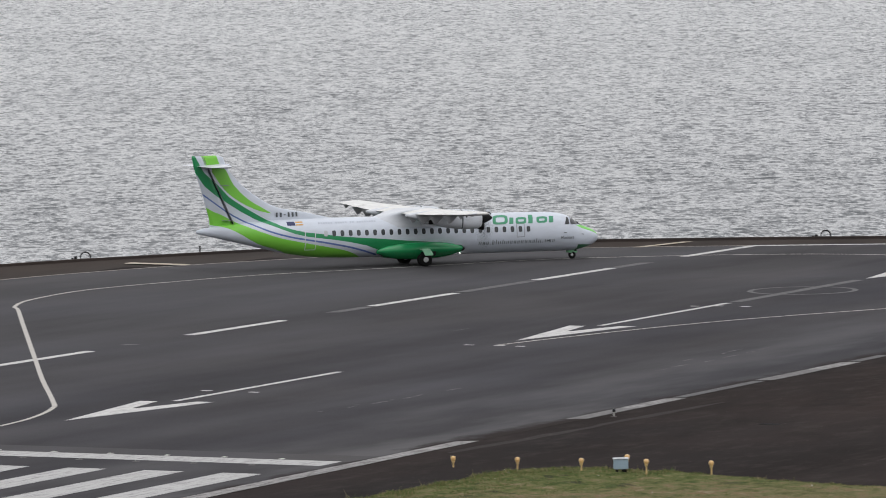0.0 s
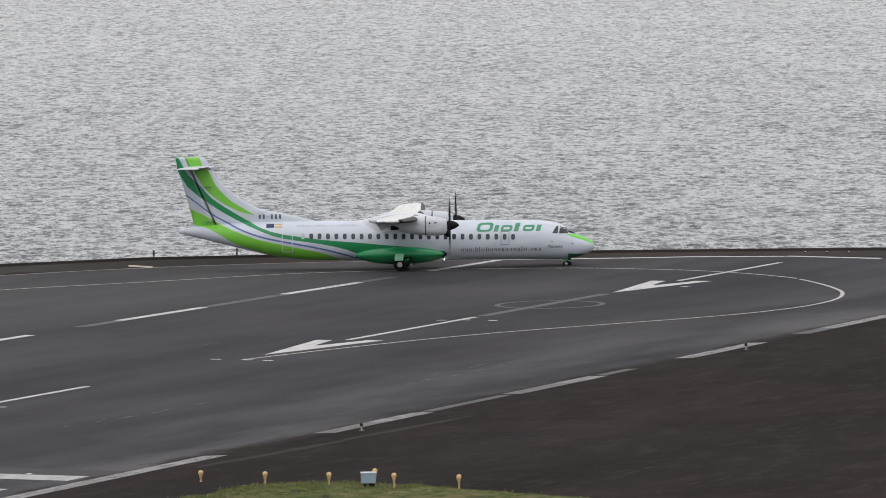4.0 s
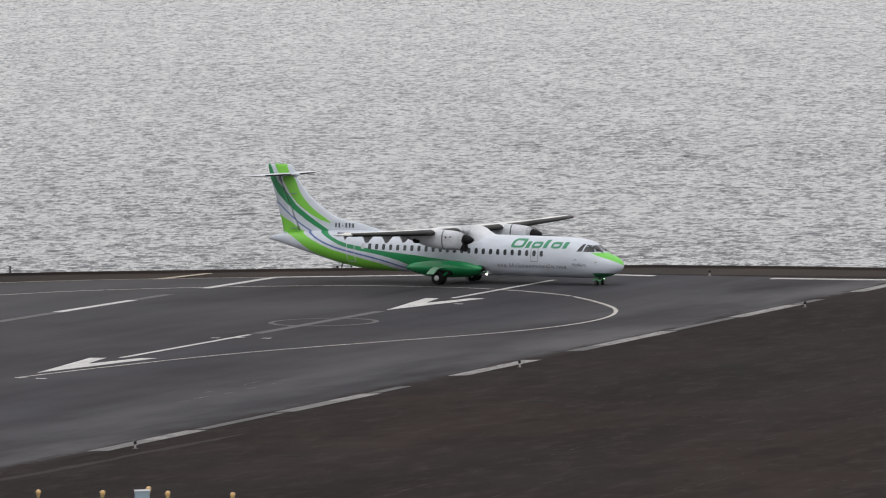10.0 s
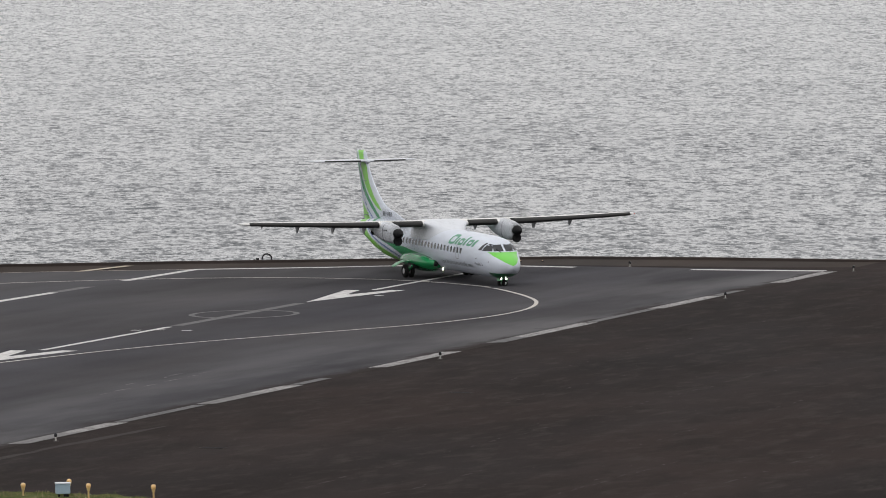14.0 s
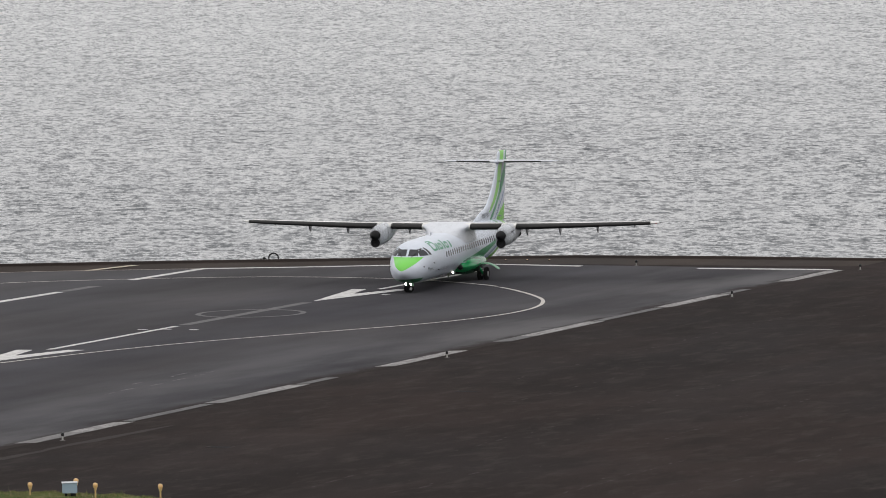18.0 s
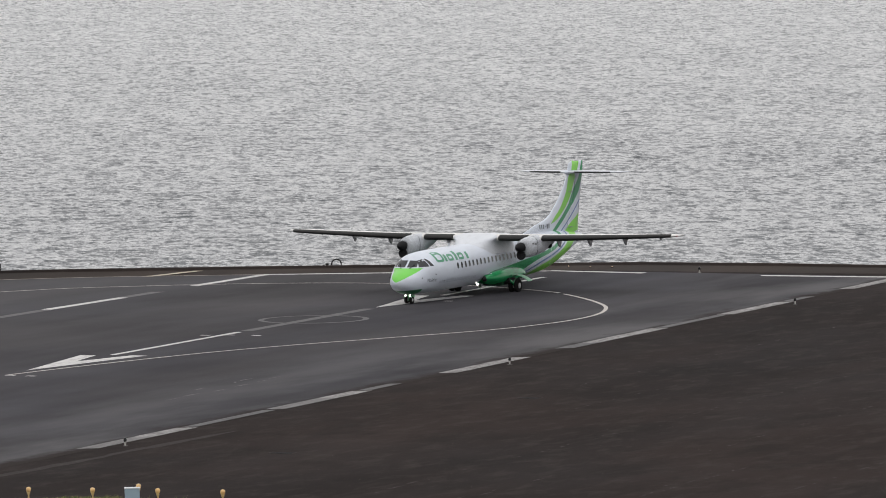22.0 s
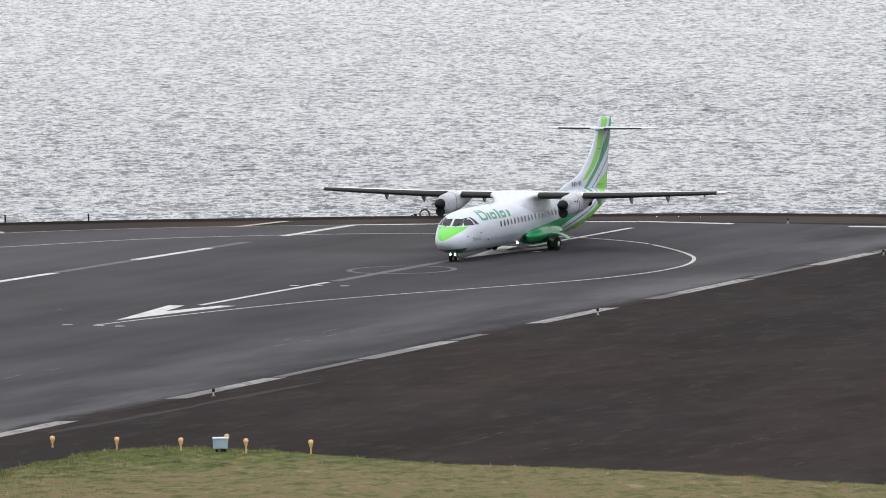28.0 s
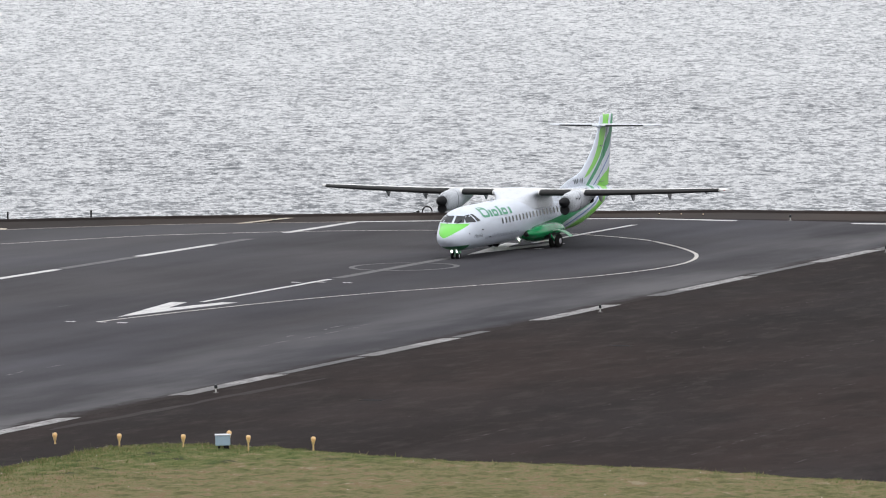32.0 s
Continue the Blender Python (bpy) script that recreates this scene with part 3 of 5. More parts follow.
Zs *= 1 - 0.8 * np.clip((np.abs(D - 3020) - 1850) / 60, 0, 1)
nr, nc = X.shape
me = bpy.data.meshes.new("water")
me.vertices.add(nr * nc)
me.vertices.foreach_set("co", np.stack((X, Y, Zs), -1).astype(np.float32).ravel())
q = (np.arange(nr - 1)[:, None] * nc + np.arange(nc - 1)[None, :])
loops = np.stack((q, q + 1, q + nc + 1, q + nc), -1).reshape(-1).astype(np.int32)
nf = (nr - 1) * (nc - 1)
me.loops.add(nf * 4)
me.loops.foreach_set("vertex_index", loops)
me.polygons.add(nf)
me.polygons.foreach_set("loop_start", np.arange(0, nf * 4, 4, dtype=np.int32))
me.polygons.foreach_set("use_smooth", np.ones(nf, dtype=bool))
me.update(calc_edges=True)
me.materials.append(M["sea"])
sea = tagged(new("water", me), "wind-rippled silver grey open sea", "sea", kind="structure")
sea.location = (0, 0, SEA)

# ---- painted markings ----
Z1 = 0.042


def marking(name, polys, mat, label, z=Z1):
    bm = bmesh.new()
    for poly in polys:
        bm.faces.new([bm.verts.new((s, w, z)) for s, w in poly])
    slice_up(bm)
    return site(tagged(part(name, bm, mat), label, "marking", kind="structure"))


def bar(s0, s1, w0, w1):
    return [(s0, w0), (s1, w0), (s1, w1), (s0, w1)]


def stripe_along(name, pts, width, mat, label, z=Z1, steps=6):
    """A painted line of even width that bends smoothly through the points."""
    P = [Vector(p) for p in pts]
    out = []
    for i in range(len(P) - 1):
        p0, p1, p2, p3 = P[max(i - 1, 0)], P[i], P[i + 1], P[min(i + 2, len(P) - 1)]
        for k in range(steps):
            u = k / steps
            out.append(0.5 * ((2 * p1) + (p2 - p0) * u + (2 * p0 - 5 * p1 + 4 * p2 - p3) * u * u + (3 * p1 - p0 - 3 * p2 + p3) * u ** 3))
    out.append(P[-1])
    bm = bmesh.new()
    rows = []
    for i, p in enumerate(out):
        d = (out[min(i + 1, len(out) - 1)] - out[max(i - 1, 0)]).normalized()
        n = Vector((-d.y, d.x)) * width / 2
        rows.append([(*(p + n), z), (*(p - n), z)])
    grid_mesh(bm, rows)
    return site(tagged(part(name, bm, mat), label, "marking", kind="structure"))


CENTRE = 148.65
for tip in (254.8, 302.7, 350.5):
    head = [(tip, CENTRE), (tip + 10.2, CENTRE + 1.7), (tip + 10.2, CENTRE + 0.75), (tip + 6.6, CENTRE + 0.12), (tip + 6.6, CENTRE - 0.12), (tip + 10.6, CENTRE - 1.2), (tip + 10.6, CENTRE - 2.15)]
    marking("runway_arrow", [head[:4], [head[0], head[3], head[4]], [head[0]] + head[4:]], "white_line", "white painted arrowhead on the runway")
    marking("centre_line", [bar(tip + 10.6, tip + 27.7, CENTRE - 0.2, CENTRE + 0.2)], "white_line", "white painted centre line dash")
for s0, s1 in ((331.4, 349.5),):
    marking("old_centre_line", [bar(s0, s1, CENTRE - 0.36, CENTRE + 0.36)], "faint_line", "faint worn-out centre line", 0.036)
for k in range(5):
    s0 = 280.0 + 21.65 * k
    marking("edge_dash", [[(s0, 168.35), (s0, 167.65), (s0 + 10.7, 167.55), (s0 + 10.7, 168.2)]], "white_line", "white painted edge dash")
for s0, s1 in ((294.6, 295.4), (318.2, 323.0), (334.3, 344.7), (355.9, 361.0)):
    marking("edge_worn_band", [[(s0, 168.35), (s0 + 0.3, 167.55), (s1, 167.5), (s1 - 0.3, 168.3)]], "faint_line", "faint worn edge band")
# near-side dashes: some have a grubby half, and faint bands run on between them
for s0, s1, mat, label in ((262.0, 267.8, "grubby_line", "grubby half of a runway edge dash"), (267.8, 273.0, "worn_line", "worn white runway edge dash"), (283.4, 289.8, "grubby_line", "grubby half of a runway edge dash"), (289.8, 294.3, "worn_line", "worn white runway edge dash"), (305.7, 316.3, "worn_line", "worn white runway edge dash"), (322.6, 326.7, "faint_line", "faint half of a runway edge dash"), (326.7, 337.5, "worn_line", "worn white runway edge dash"), (348.6, 359.4, "worn_line", "worn white runway edge dash"), (370.9, 381.2, "worn_line", "worn white runway edge dash")):
    marking("edge_dash", [[(s0, 126.2), (s0 + 0.5, 125.3), (s1 + 0.5, 125.3), (s1, 126.2)]], mat, label)
for s0, s1 in ((273.5, 283.3), (294.8, 299.2), (338.0, 348.5), (359.9, 364.4)):
    marking("edge_worn_band", [[(s0, 126.1), (s0 + 0.4, 125.5), (s1, 125.5), (s1 - 0.4, 126.1)]], "faint_line", "faint grey edge band")
marking("worn_strip", [bar(241.25, 243.7, 126.6, 168)], "pale_asphalt", "paler asphalt strip beside the threshold line", 0.036)
marking("threshold_line", [bar(239.2, 241.2, 126.9, 168)], "stripe", "broad white threshold line")
marking("edge_line", [[(200, 126.2), (200, 125.2), (251.4, 125.3), (250.8, 126.2)]], "worn_line", "worn white runway edge line", 0.048)
for k in range(10):
    w0 = 127.7 + 3.8 * k
    marking("threshold_stripe", [bar(205.4, 235.4, w0, w0 + 1.9)], "stripe", "white painted threshold stripe")
marking("end_line", [bar(381.6, 382.5, 126.2, 135.2)], "white_line", "white line across the pad's end")
marking("end_line", [[(382.7, 143.6), (383.6, 143.6), (384.6, 150.6), (383.9, 150.6)]], "white_line", "white line across the pad's end")
stripe_along("end_line", [(384.0, 150.6), (382.6, 156), (380.3, 160.7), (377.4, 168.0)], 0.75, "white_line", "white line round the pad")
stripe_along("pad_line", [(377.4, 168.0), (376.2, 171), (373.4, 177.5), (369.0, 184), (362, 190.5), (352.3, 196.2), (344.6, 199.4), (337, 201.5), (322, 204)], 0.30, "pad_paint", "thin dull line round the pad")
marking("pad_mark", [[(374.2, 175.2), (374.3, 174.6), (380.3, 173.6), (380.2, 174.3)]], "yellow_line", "faded yellow pad mark")
marking("pad_mark", [[(365.4, 187.4), (366.4, 189.6), (367.8, 190.3), (366.8, 188.0)]], "yellow_line", "faded yellow pad mark")
marking("pad_mark", [[(352.8, 201.2), (353.9, 201.3), (353.2, 196.4), (352.3, 196.4)]], "yellow_line", "faded yellow pad mark")
stripe_along("taxi_line", [(299.5, 148.3), (303, 147.6), (308, 146.4), (315, 144.4), (321, 142.0), (327.9, 138.4), (334.5, 135.0), (340, 133.4), (344.5, 133.0), (348.9, 133.5), (353.5, 135.0), (357.5, 137.2), (361.3, 139.8), (363.6, 141.6)], 0.24, "taxi_line", "thin pale taxi line round the pad", 0.047)
stripe_along("taxi_line", [(364.2, 142.15), (364.9, 142.7), (367.4, 146), (369.5, 150), (370.5, 154), (370.6, 160), (368.3, 166.6), (365.4, 171.5), (361.8, 175.9), (352.9, 181.8), (345.3, 187.0), (338.2, 189.7), (330.9, 191.4), (323.1, 190.6), (318.2, 188.8), (315.5, 187.0), (304.6, 180.2), (285.4, 168.2), (273.9, 161.0), (263.6, 154.4), (260.3, 152.5), (256.0, 151.0), (251.5, 150.2), (240, 149.2)], 0.24, "taxi_line", "thin pale taxi line round the pad", 0.047)
stripe_along("burnt_ring", [(340.5 + 3.1 * math.cos(a * 0.5236), 148.4 + 3.1 * math.sin(a * 0.5236)) for a in range(13)], 0.35, "faint_line", "faint worn ring on the asphalt")
for s, w in ((299.2, 149.8), (299.3, 148.0), (299.1, 146.7), (327.4, 149.5), (327.9, 148.2), (327.8, 146.5), (356.1, 146.3), (270.5, 147.2), (270.6, 149.9)):
    marking("touch_mark", [bar(s, s + 0.35, w - 0.28, w + 0.28)], "white_line", "short white paint mark", 0.05)
rng = np.random.default_rng(21)
for a, b in (((236.5, 93.2), (263, 93.2)), ((241.5, 100.5), (256, 100.1)), ((246.4, 104.9), (310, 104.6)), ((286, 111.4), (305, 111.3)), ((238.2, 88.0), (272, 87.9)), ((300, 116), (345, 116.2)), ((268, 97.5), (292, 97.6))):
    # what is left of a joint: short pale flecks along one line
    a, b = Vector(a), Vector(b)
    length = (b - a).length
    polys, at = [], 0.0
    while at < length:
        run = rng.uniform(0.15, 0.9) * (2.2 if rng.uniform() < 0.12 else 1)
        p = a.lerp(b, at / length)
        q = a.lerp(b, min(1, (at + run) / length))
        hw, off = rng.uniform(0.02, 0.06), rng.normal(0, 0.10)
        polys.append([(p.x, p.y + off), (p.x + run * 0.4, p.y + off - hw), (q.x, q.y + off + rng.normal(0, 0.05)), (p.x + run * 0.6, p.y + off + hw)])
        at += run + rng.exponential(1.6)
    marking("pavement_seam", polys, "worn_seam", "weathered broken joint in the brown asphalt", 0.034)

# long pale drifts of dust on the shoulder beside the runway
rng = np.random.default_rng(33)
for n, (a, b, wide) in enumerate((((246.0, 124.2), (259.5, 123.3), 0.95), ((258.0, 123.5), (272.0, 122.7), 0.75))):
    a, b = Vector(a), Vector(b)
    top, low = [], []
    for k in range(13):
        p = a.lerp(b, k / 12)
        hw = wide * math.sin(math.pi * (0.04 + 0.92 * k / 12)) ** 0.7 * rng.uniform(0.6, 1.0)
        off = rng.normal(0, 0.06)
        top.append((p.x, p.y + hw / 2 + off))
        low.append((p.x, p.y - hw / 2 + off))
    marking("dust_drift", [[top[k], top[k + 1], low[k + 1], low[k]] for k in range(12)], "old_band", "faint pale dust drift on the brown shoulder", 0.033 + 0.004 * (n % 2))


def drain(s, w):
    """A slot drain set in the shoulder: a pale frame round dark bars."""
    ob = new("drain")
    ob.matrix_world = pose(*to_world(s, w, 0.026), 0, 0, 63.2)
    for y in (-0.62, 0.56):
        part("end_stone", box_bm(bmesh.new(), -0.28, 0.28, y, y + 0.05, -0.05, 0.02, 0.005), "grit", ob, "worn end stone")
    for x in (-0.30, 0.26):
        part("side_stone", box_bm(bmesh.new(), x, x + 0.04, -0.55, 0.56, -0.05, 0.006, 0.002), "iron", ob)
    part("bed", box_bm(bmesh.new(), -0.255, 0.255, -0.55, 0.56, -0.05, 0.004, 0.002), "iron", ob, "black drain opening")
    for k in range(7):
        part("bar", box_bm(bmesh.new(), -0.255, 0.255, -0.49 + 0.155 * k, -0.45 + 0.155 * k, -0.03, 0.012, 0.004), "iron", ob)
    return tagged(ob, "dark slot drain with pale ends in brown asphalt", "drain", "slot drains")


for s, w in ((262.5, 116.05), (292.5, 115.8)):
    drain(s, w)

# pale scuffs on the runway
for a, b in (((287, 133.4), (301, 133.2)), ((293, 134.6), (299, 134.2)), ((307.6, 155.3), (310.0, 155.1)), ((262, 139), (275, 138.4))):
    a, b = Vector(a), Vector(b)
    polys, at = [], 0.0
    while at < (b - a).length:
        run = rng.uniform(0.4, 2.6)
        p = a.lerp(b, at / (b - a).length) + Vector((0, rng.normal(0, 0.18)))
        hw = rng.uniform(0.03, 0.09)
        polys.append([(p.x, p.y), (p.x + run * 0.4, p.y - hw), (p.x + run, p.y + rng.normal(0, 0.1)), (p.x + run * 0.6, p.y + hw)])
        at += run + rng.exponential(1.0)
    marking("scuff_mark", polys, "faint_line", "pale scuff streaks on the asphalt", 0.036)

# short bright scrapes on the shoulder
for a, b in (((252.2, 93.8), (255.2, 93.2)), ((343.6, 112.0), (345.9, 111.7)), ((292.2, 116.3), (293.1, 115.6)), ((248.4, 123.9), (262, 123.2))):
    a, b = Vector(a), Vector(b)
    polys, at = [], 0.0
    while at < (b - a).length:
        run = rng.uniform(0.3, 1.1)
        p = a.lerp(b, at / (b - a).length) + Vector((0, rng.normal(0, 0.05)))
        hw = rng.uniform(0.03, 0.07)
        polys.append([(p.x, p.y), (p.x + run * 0.4, p.y - hw), (p.x + run, p.y + rng.normal(0, 0.04)), (p.x + run * 0.6, p.y + hw)])
        at += run + rng.exponential(0.5)
    marking("scrape_mark", polys, "worn_seam", "pale scrape on the brown asphalt", 0.036)

# pale grit on the shoulder
verts, faces = [], []
for i in range(200):
    s = rng.uniform(236, 385)
    w = rng.uniform(84, 124.6)
    if verge_depth(s, w) > -0.3:
        continue
    n0 = len(verts)
    r, h = rng.uniform(0.02, 0.055), rng.uniform(0.015, 0.05)
    lx = r * rng.uniform(1, 3)
    verts += [(s - lx, w, 0.015), (s, w - r, 0.015), (s + lx, w, 0.015), (s, w + r, 0.015), (s + r * 0.3, w, 0.02 + h)]
    faces += [(n0, n0 + 1, n0 + 4), (n0 + 1, n0 + 2, n0 + 4), (n0 + 2, n0 + 3, n0 + 4), (n0 + 3, n0, n0 + 4)]
me = bpy.data.meshes.new("loose_grit")
me.from_pydata(verts, [], faces)
me.materials.append(M["grit"])
site(tagged(new("loose_grit", me), "pale loose grit on the brown shoulder", "grit", kind="stuff"))


# ---- airfield furniture ----
def edge_light(s, w):
    """A short elevated runway lamp: base plate, stem, black cowl, clear dome."""
    ob = new("runway_edge_light")
    ob.matrix_world = pose(*to_world(s, w, 0.0))
    part("base_plate", lathe(bmesh.new(), [(0.13, 0), (0.13, 0.03), (0.04, 0.05)]), "plate", ob)
    part("stem", lathe(bmesh.new(), [(0.04, 0.03), (0.035, 0.24)]), "pale_metal", ob, "pale stem")
    part("cowl", lathe(bmesh.new(), [(0.045, 0.22), (0.075, 0.25), (0.075, 0.33)]), "iron", ob)
    part("dome", lathe(bmesh.new(), [(0.065, 0.328), (0.06, 0.37), (0.03, 0.40)]), "glass", ob)
    return tagged(ob, "short runway edge lamp with a black cowl", "lamp", "runway edge lights")


first = edge_light(264.0, 124.65)
for s, w in ((312.0, 124.65), (357.8, 124.5), (382.3, 124.4), (384.2, 140.2)):
    copy_thing(first, pose(*to_world(s, w)))


def threshold_lamp(s, w, lens):
    """A low lamp let into the asphalt: a wide pale rim round a small lens."""
    ob = new("threshold_lamp")
    ob.matrix_world = pose(*to_world(s, w, 0.03))
    part("rim", lathe(bmesh.new(), [(0.16, 0.0), (0.155, 0.015), (0.11, 0.022), (0.07, 0.022)]), "pale_metal" if lens else "plate", ob)
    part("lens", lathe(bmesh.new(), [(0.068, 0.02), (0.06, 0.035), (0.03, 0.04)]), "lamp_clear" if lens else "glass", ob, "clear glass lens" if lens else "dark lens")
    return tagged(ob, "low pale lamp set beside the threshold line" if lens else "low dull lamp set before the threshold line", "lamp", "threshold lamps")


for s, lens in ((241.5, True), (238.75, False)):
    first = threshold_lamp(s, 130.0, lens)
    for k in range(1, 13):
        copy_thing(first, pose(*to_world(s, 130.0 + 2.86 * k, 0.03)))


def post_lamp(x, y, h):
    ob = new("approach_lamp")
    ob.location = (x, y, -0.02)
    part("post", lathe(bmesh.new(), [(0.06, 0), (0.06, 0.05), (0.038, 0.07), (0.036, h - 0.22), (0.05, h - 0.2)]), "ochre", ob)
    part("collar", lathe(bmesh.new(), [(0.06, h - 0.2), (0.075, h - 0.16), (0.06, h - 0.11)]), "ochre", ob)
    part("globe", lathe(bmesh.new(), [(0.05, h - 0.13), (0.09, h - 0.08), (0.108, h), (0.09, h + 0.07), (0.03, h + 0.105)]), "amber", ob, "amber glass globe", True)
    return tagged(ob, "ochre post with a round amber lamp in the grass", "lamp", "row of amber lamps")


for x, y, h in ((0.28, 269.35, 0.43), (3.0, 267.6, 0.5), (5.67, 265.7, 0.6), (8.36, 264.2, 0.66), (11.05, 263.45, 0.62)):
    post_lamp(x, y, h)
post_lamp(7.62, 266.3, 0.66)

ob = new("junction_cabinet")
ob.location = (7.3, 264.6, 0)
part("body", box_bm(bmesh.new(), -0.31, 0.31, -0.2, 0.2, 0.30, 0.72, 0.02), "box", ob)
part("lid", box_bm(bmesh.new(), -0.335, 0.335, -0.23, 0.23, 0.722, 0.76, 0.01), "white", ob, "pale lid")
for sx in (-0.16, 0.2):
    part("leg", box_bm(bmesh.new(), sx - 0.05, sx + 0.05, -0.1, 0.1, -0.05, 0.29, 0.008), "iron", ob)
part("cable_gland", lathe(bmesh.new(), [(0.07, 0.05), (0.07, 0.3)], at=(0.1, -0.05, 0)), "iron", ob)
tagged(ob, "pale blue grey metal cabinet on dark legs in grass", "cabinet")

for s, w in ((388.4, 150.9), (388.5, 149.4), (388.6, 147.9)):
    ob = new("end_light")
    ob.matrix_world = pose(*to_world(s, w))
    part("base", lathe(bmesh.new(), [(0.08, 0), (0.07, 0.04), (0.04, 0.05)]), "iron", ob)
    part("lens", lathe(bmesh.new(), [(0.035, 0.045), (0.04, 0.07), (0.02, 0.09)]), "orange_on", ob, "lit orange lens")
    tagged(ob, "small lit orange runway end lamp", "lamp", "runway end lights")


def hoop(s, w):
    ob = new("cable_hoop")
    ob.matrix_world = pose(*to_world(s, w, 0.0), 0, 0, 10)
    pts = [(-0.33, 0, 0)] + [(0.33 * -math.cos(a * math.pi / 10), 0, 0.13 + 0.33 * math.sin(a * math.pi / 10)) for a in range(11)] + [(0.33, 0, 0)]
    part("hoop", tube(bmesh.new(), pts, 0.048), "iron", ob)
    part("foot", box_bm(bmesh.new(), -0.75, -0.55, -0.08, 0.08, 0.0, 0.2, 0.02), "iron", ob)
    part("clamp", box_bm(bmesh.new(), -0.95, -0.8, -0.06, 0.06, 0.0, 0.12, 0.02), "iron", ob)
    return tagged(ob, "black bent pipe hoop on the platform rim", "hoop", "pipe hoops")


for s, w in ((386.9, 166.9), (356.6, 206.2)):
    hoop(s, w)
for s, w in ((375.9, 192.6), (378.3, 187.6), (363.5, 201.5), (349.5, 209.2)):
    ob = new("marker_post")
    ob.matrix_world = pose(*to_world(s, w, 0.0))
    part("post", lathe(bmesh.new(), [(0.055, 0), (0.055, 0.42), (0.03, 0.45)]), "iron", ob)
    part("cap", lathe(bmesh.new(), [(0.07, 0.44), (0.06, 0.5)]), "iron", ob)
    tagged(ob, "short dark marker post on the rim", "post", "marker posts")


# ---- the aircraft: x forward from the nose tip, y to its left, z up from the ground ----
plane = tagged(new("airliner"), "white twin-propeller airliner with green bands, taxiing", "aircraft")
# stations of the body: x, top, bottom, half width
BODY = [(0.0, 1.42, 1.30, 0.05), (-0.12, 1.64, 1.10, 0.30), (-0.5, 1.90, 0.88, 0.62), (-1.0, 2.10, 0.70, 0.88), (-1.4, 2.26, 0.61, 1.04), (-1.9, 2.66, 0.55, 1.20), (-2.4, 2.92, 0.54, 1.31), (-3.2, 3.06, 0.54, 1.40), (-4.5, 3.12, 0.55, 1.43),
        (-17.0, 3.24, 0.66, 1.43), (-19.0, 3.26, 0.74, 1.38), (-21.0, 3.25, 1.03, 1.20), (-23.0, 3.20, 1.50, 0.92), (-25.0, 3.06, 2.02, 0.58), (-26.5, 2.90, 2.40, 0.30), (-27.1, 2.76, 2.55, 0.10)]


def section(x, a):
    """A point of the body's skin: a runs round from the top over its right side."""
    t, b, h = interp(BODY, x)
    c, s = math.cos(a), math.sin(a)
    q = 2 / 2.25
    y = -h * math.copysign(abs(s) ** q, s)
    z = (t + b) / 2 + (t - b) / 2 * math.copysign(abs(c) ** q, c)
    return (x, y, z)


def skin_y(x, z, out=0.0):
    """Half width of the body at x and height z."""
    t, b, h = interp(BODY, x)
    k = min(abs((z - (t + b) / 2) / ((t - b) / 2)), 1.0)
    return h * (1 - k ** 2.25) ** (1 / 2.25) + out


def skin_x(y, z):
    """Where the nose skin lies at y and z."""
    lo, hi = -4.0, 0.0
    for _ in range(40):
        mid = (lo + hi) / 2
        t, b, h = interp(BODY, mid)
        if b < z < t and skin_y(mid, z) > abs(y):
            lo = mid
        else:
            hi = mid
    return lo


xs = [0.0, -0.04, -0.12, -0.25, -0.4, -0.6, -0.8, -1.0, -1.2, -1.4, -1.65, -1.9, -2.15, -2.4, -2.8, -3.2, -3.8, -4.5] + [-5.5 - i for i in range(12)] + [-17 - 0.5 * i for i in range(20)] + [-26.8, -27.1]
bm = grid_mesh(bmesh.new(), [[section(x, 2 * math.pi * i / 40) for i in range(40)] for x in xs], True, True)
part("fuselage", bm, "livery", plane, "white body with lime and dark green bands", True)


def side_patch(name, pts, side, mat, label="", out=0.012, nu=5, nv=3, parent=None):
    """A thin panel that follows the body's side, from four corners (x, z)."""
    a, b, c, d = [Vector(p) for p in pts]
    front, back = [], []
    for j in range(nv + 1):
        row, rear = [], []
        for i in range(nu + 1):
            p = a.lerp(b, i / nu).lerp(d.lerp(c, i / nu), j / nv)
            y = skin_y(p.x, p.y)
            row.append((p.x, side * (y + out), p.y))
            rear.append((p.x, side * (y - 0.03), p.y))
        front.append(row)
        back.append(rear)
    bm = grid_mesh(bmesh.new(), front)
    return part(name, bm, mat, parent or plane, label, True)


def front_patch(name, pts, mat, label="", out=0.012, n=5):
    """A thin panel on the nose, from four corners (y, z)."""
    a, b, c, d = [Vector(p) for p in pts]
    rows = []
    for j in range(n + 1):
        row = []
        for i in range(n + 1):
            p = a.lerp(b, i / n).lerp(d.lerp(c, i / n), j / n)
            row.append((skin_x(p.x, p.y) + out, p.x, p.y + out))
        rows.append(row)
    return part(name, grid_mesh(bmesh.new(), rows), mat, plane, label, True)


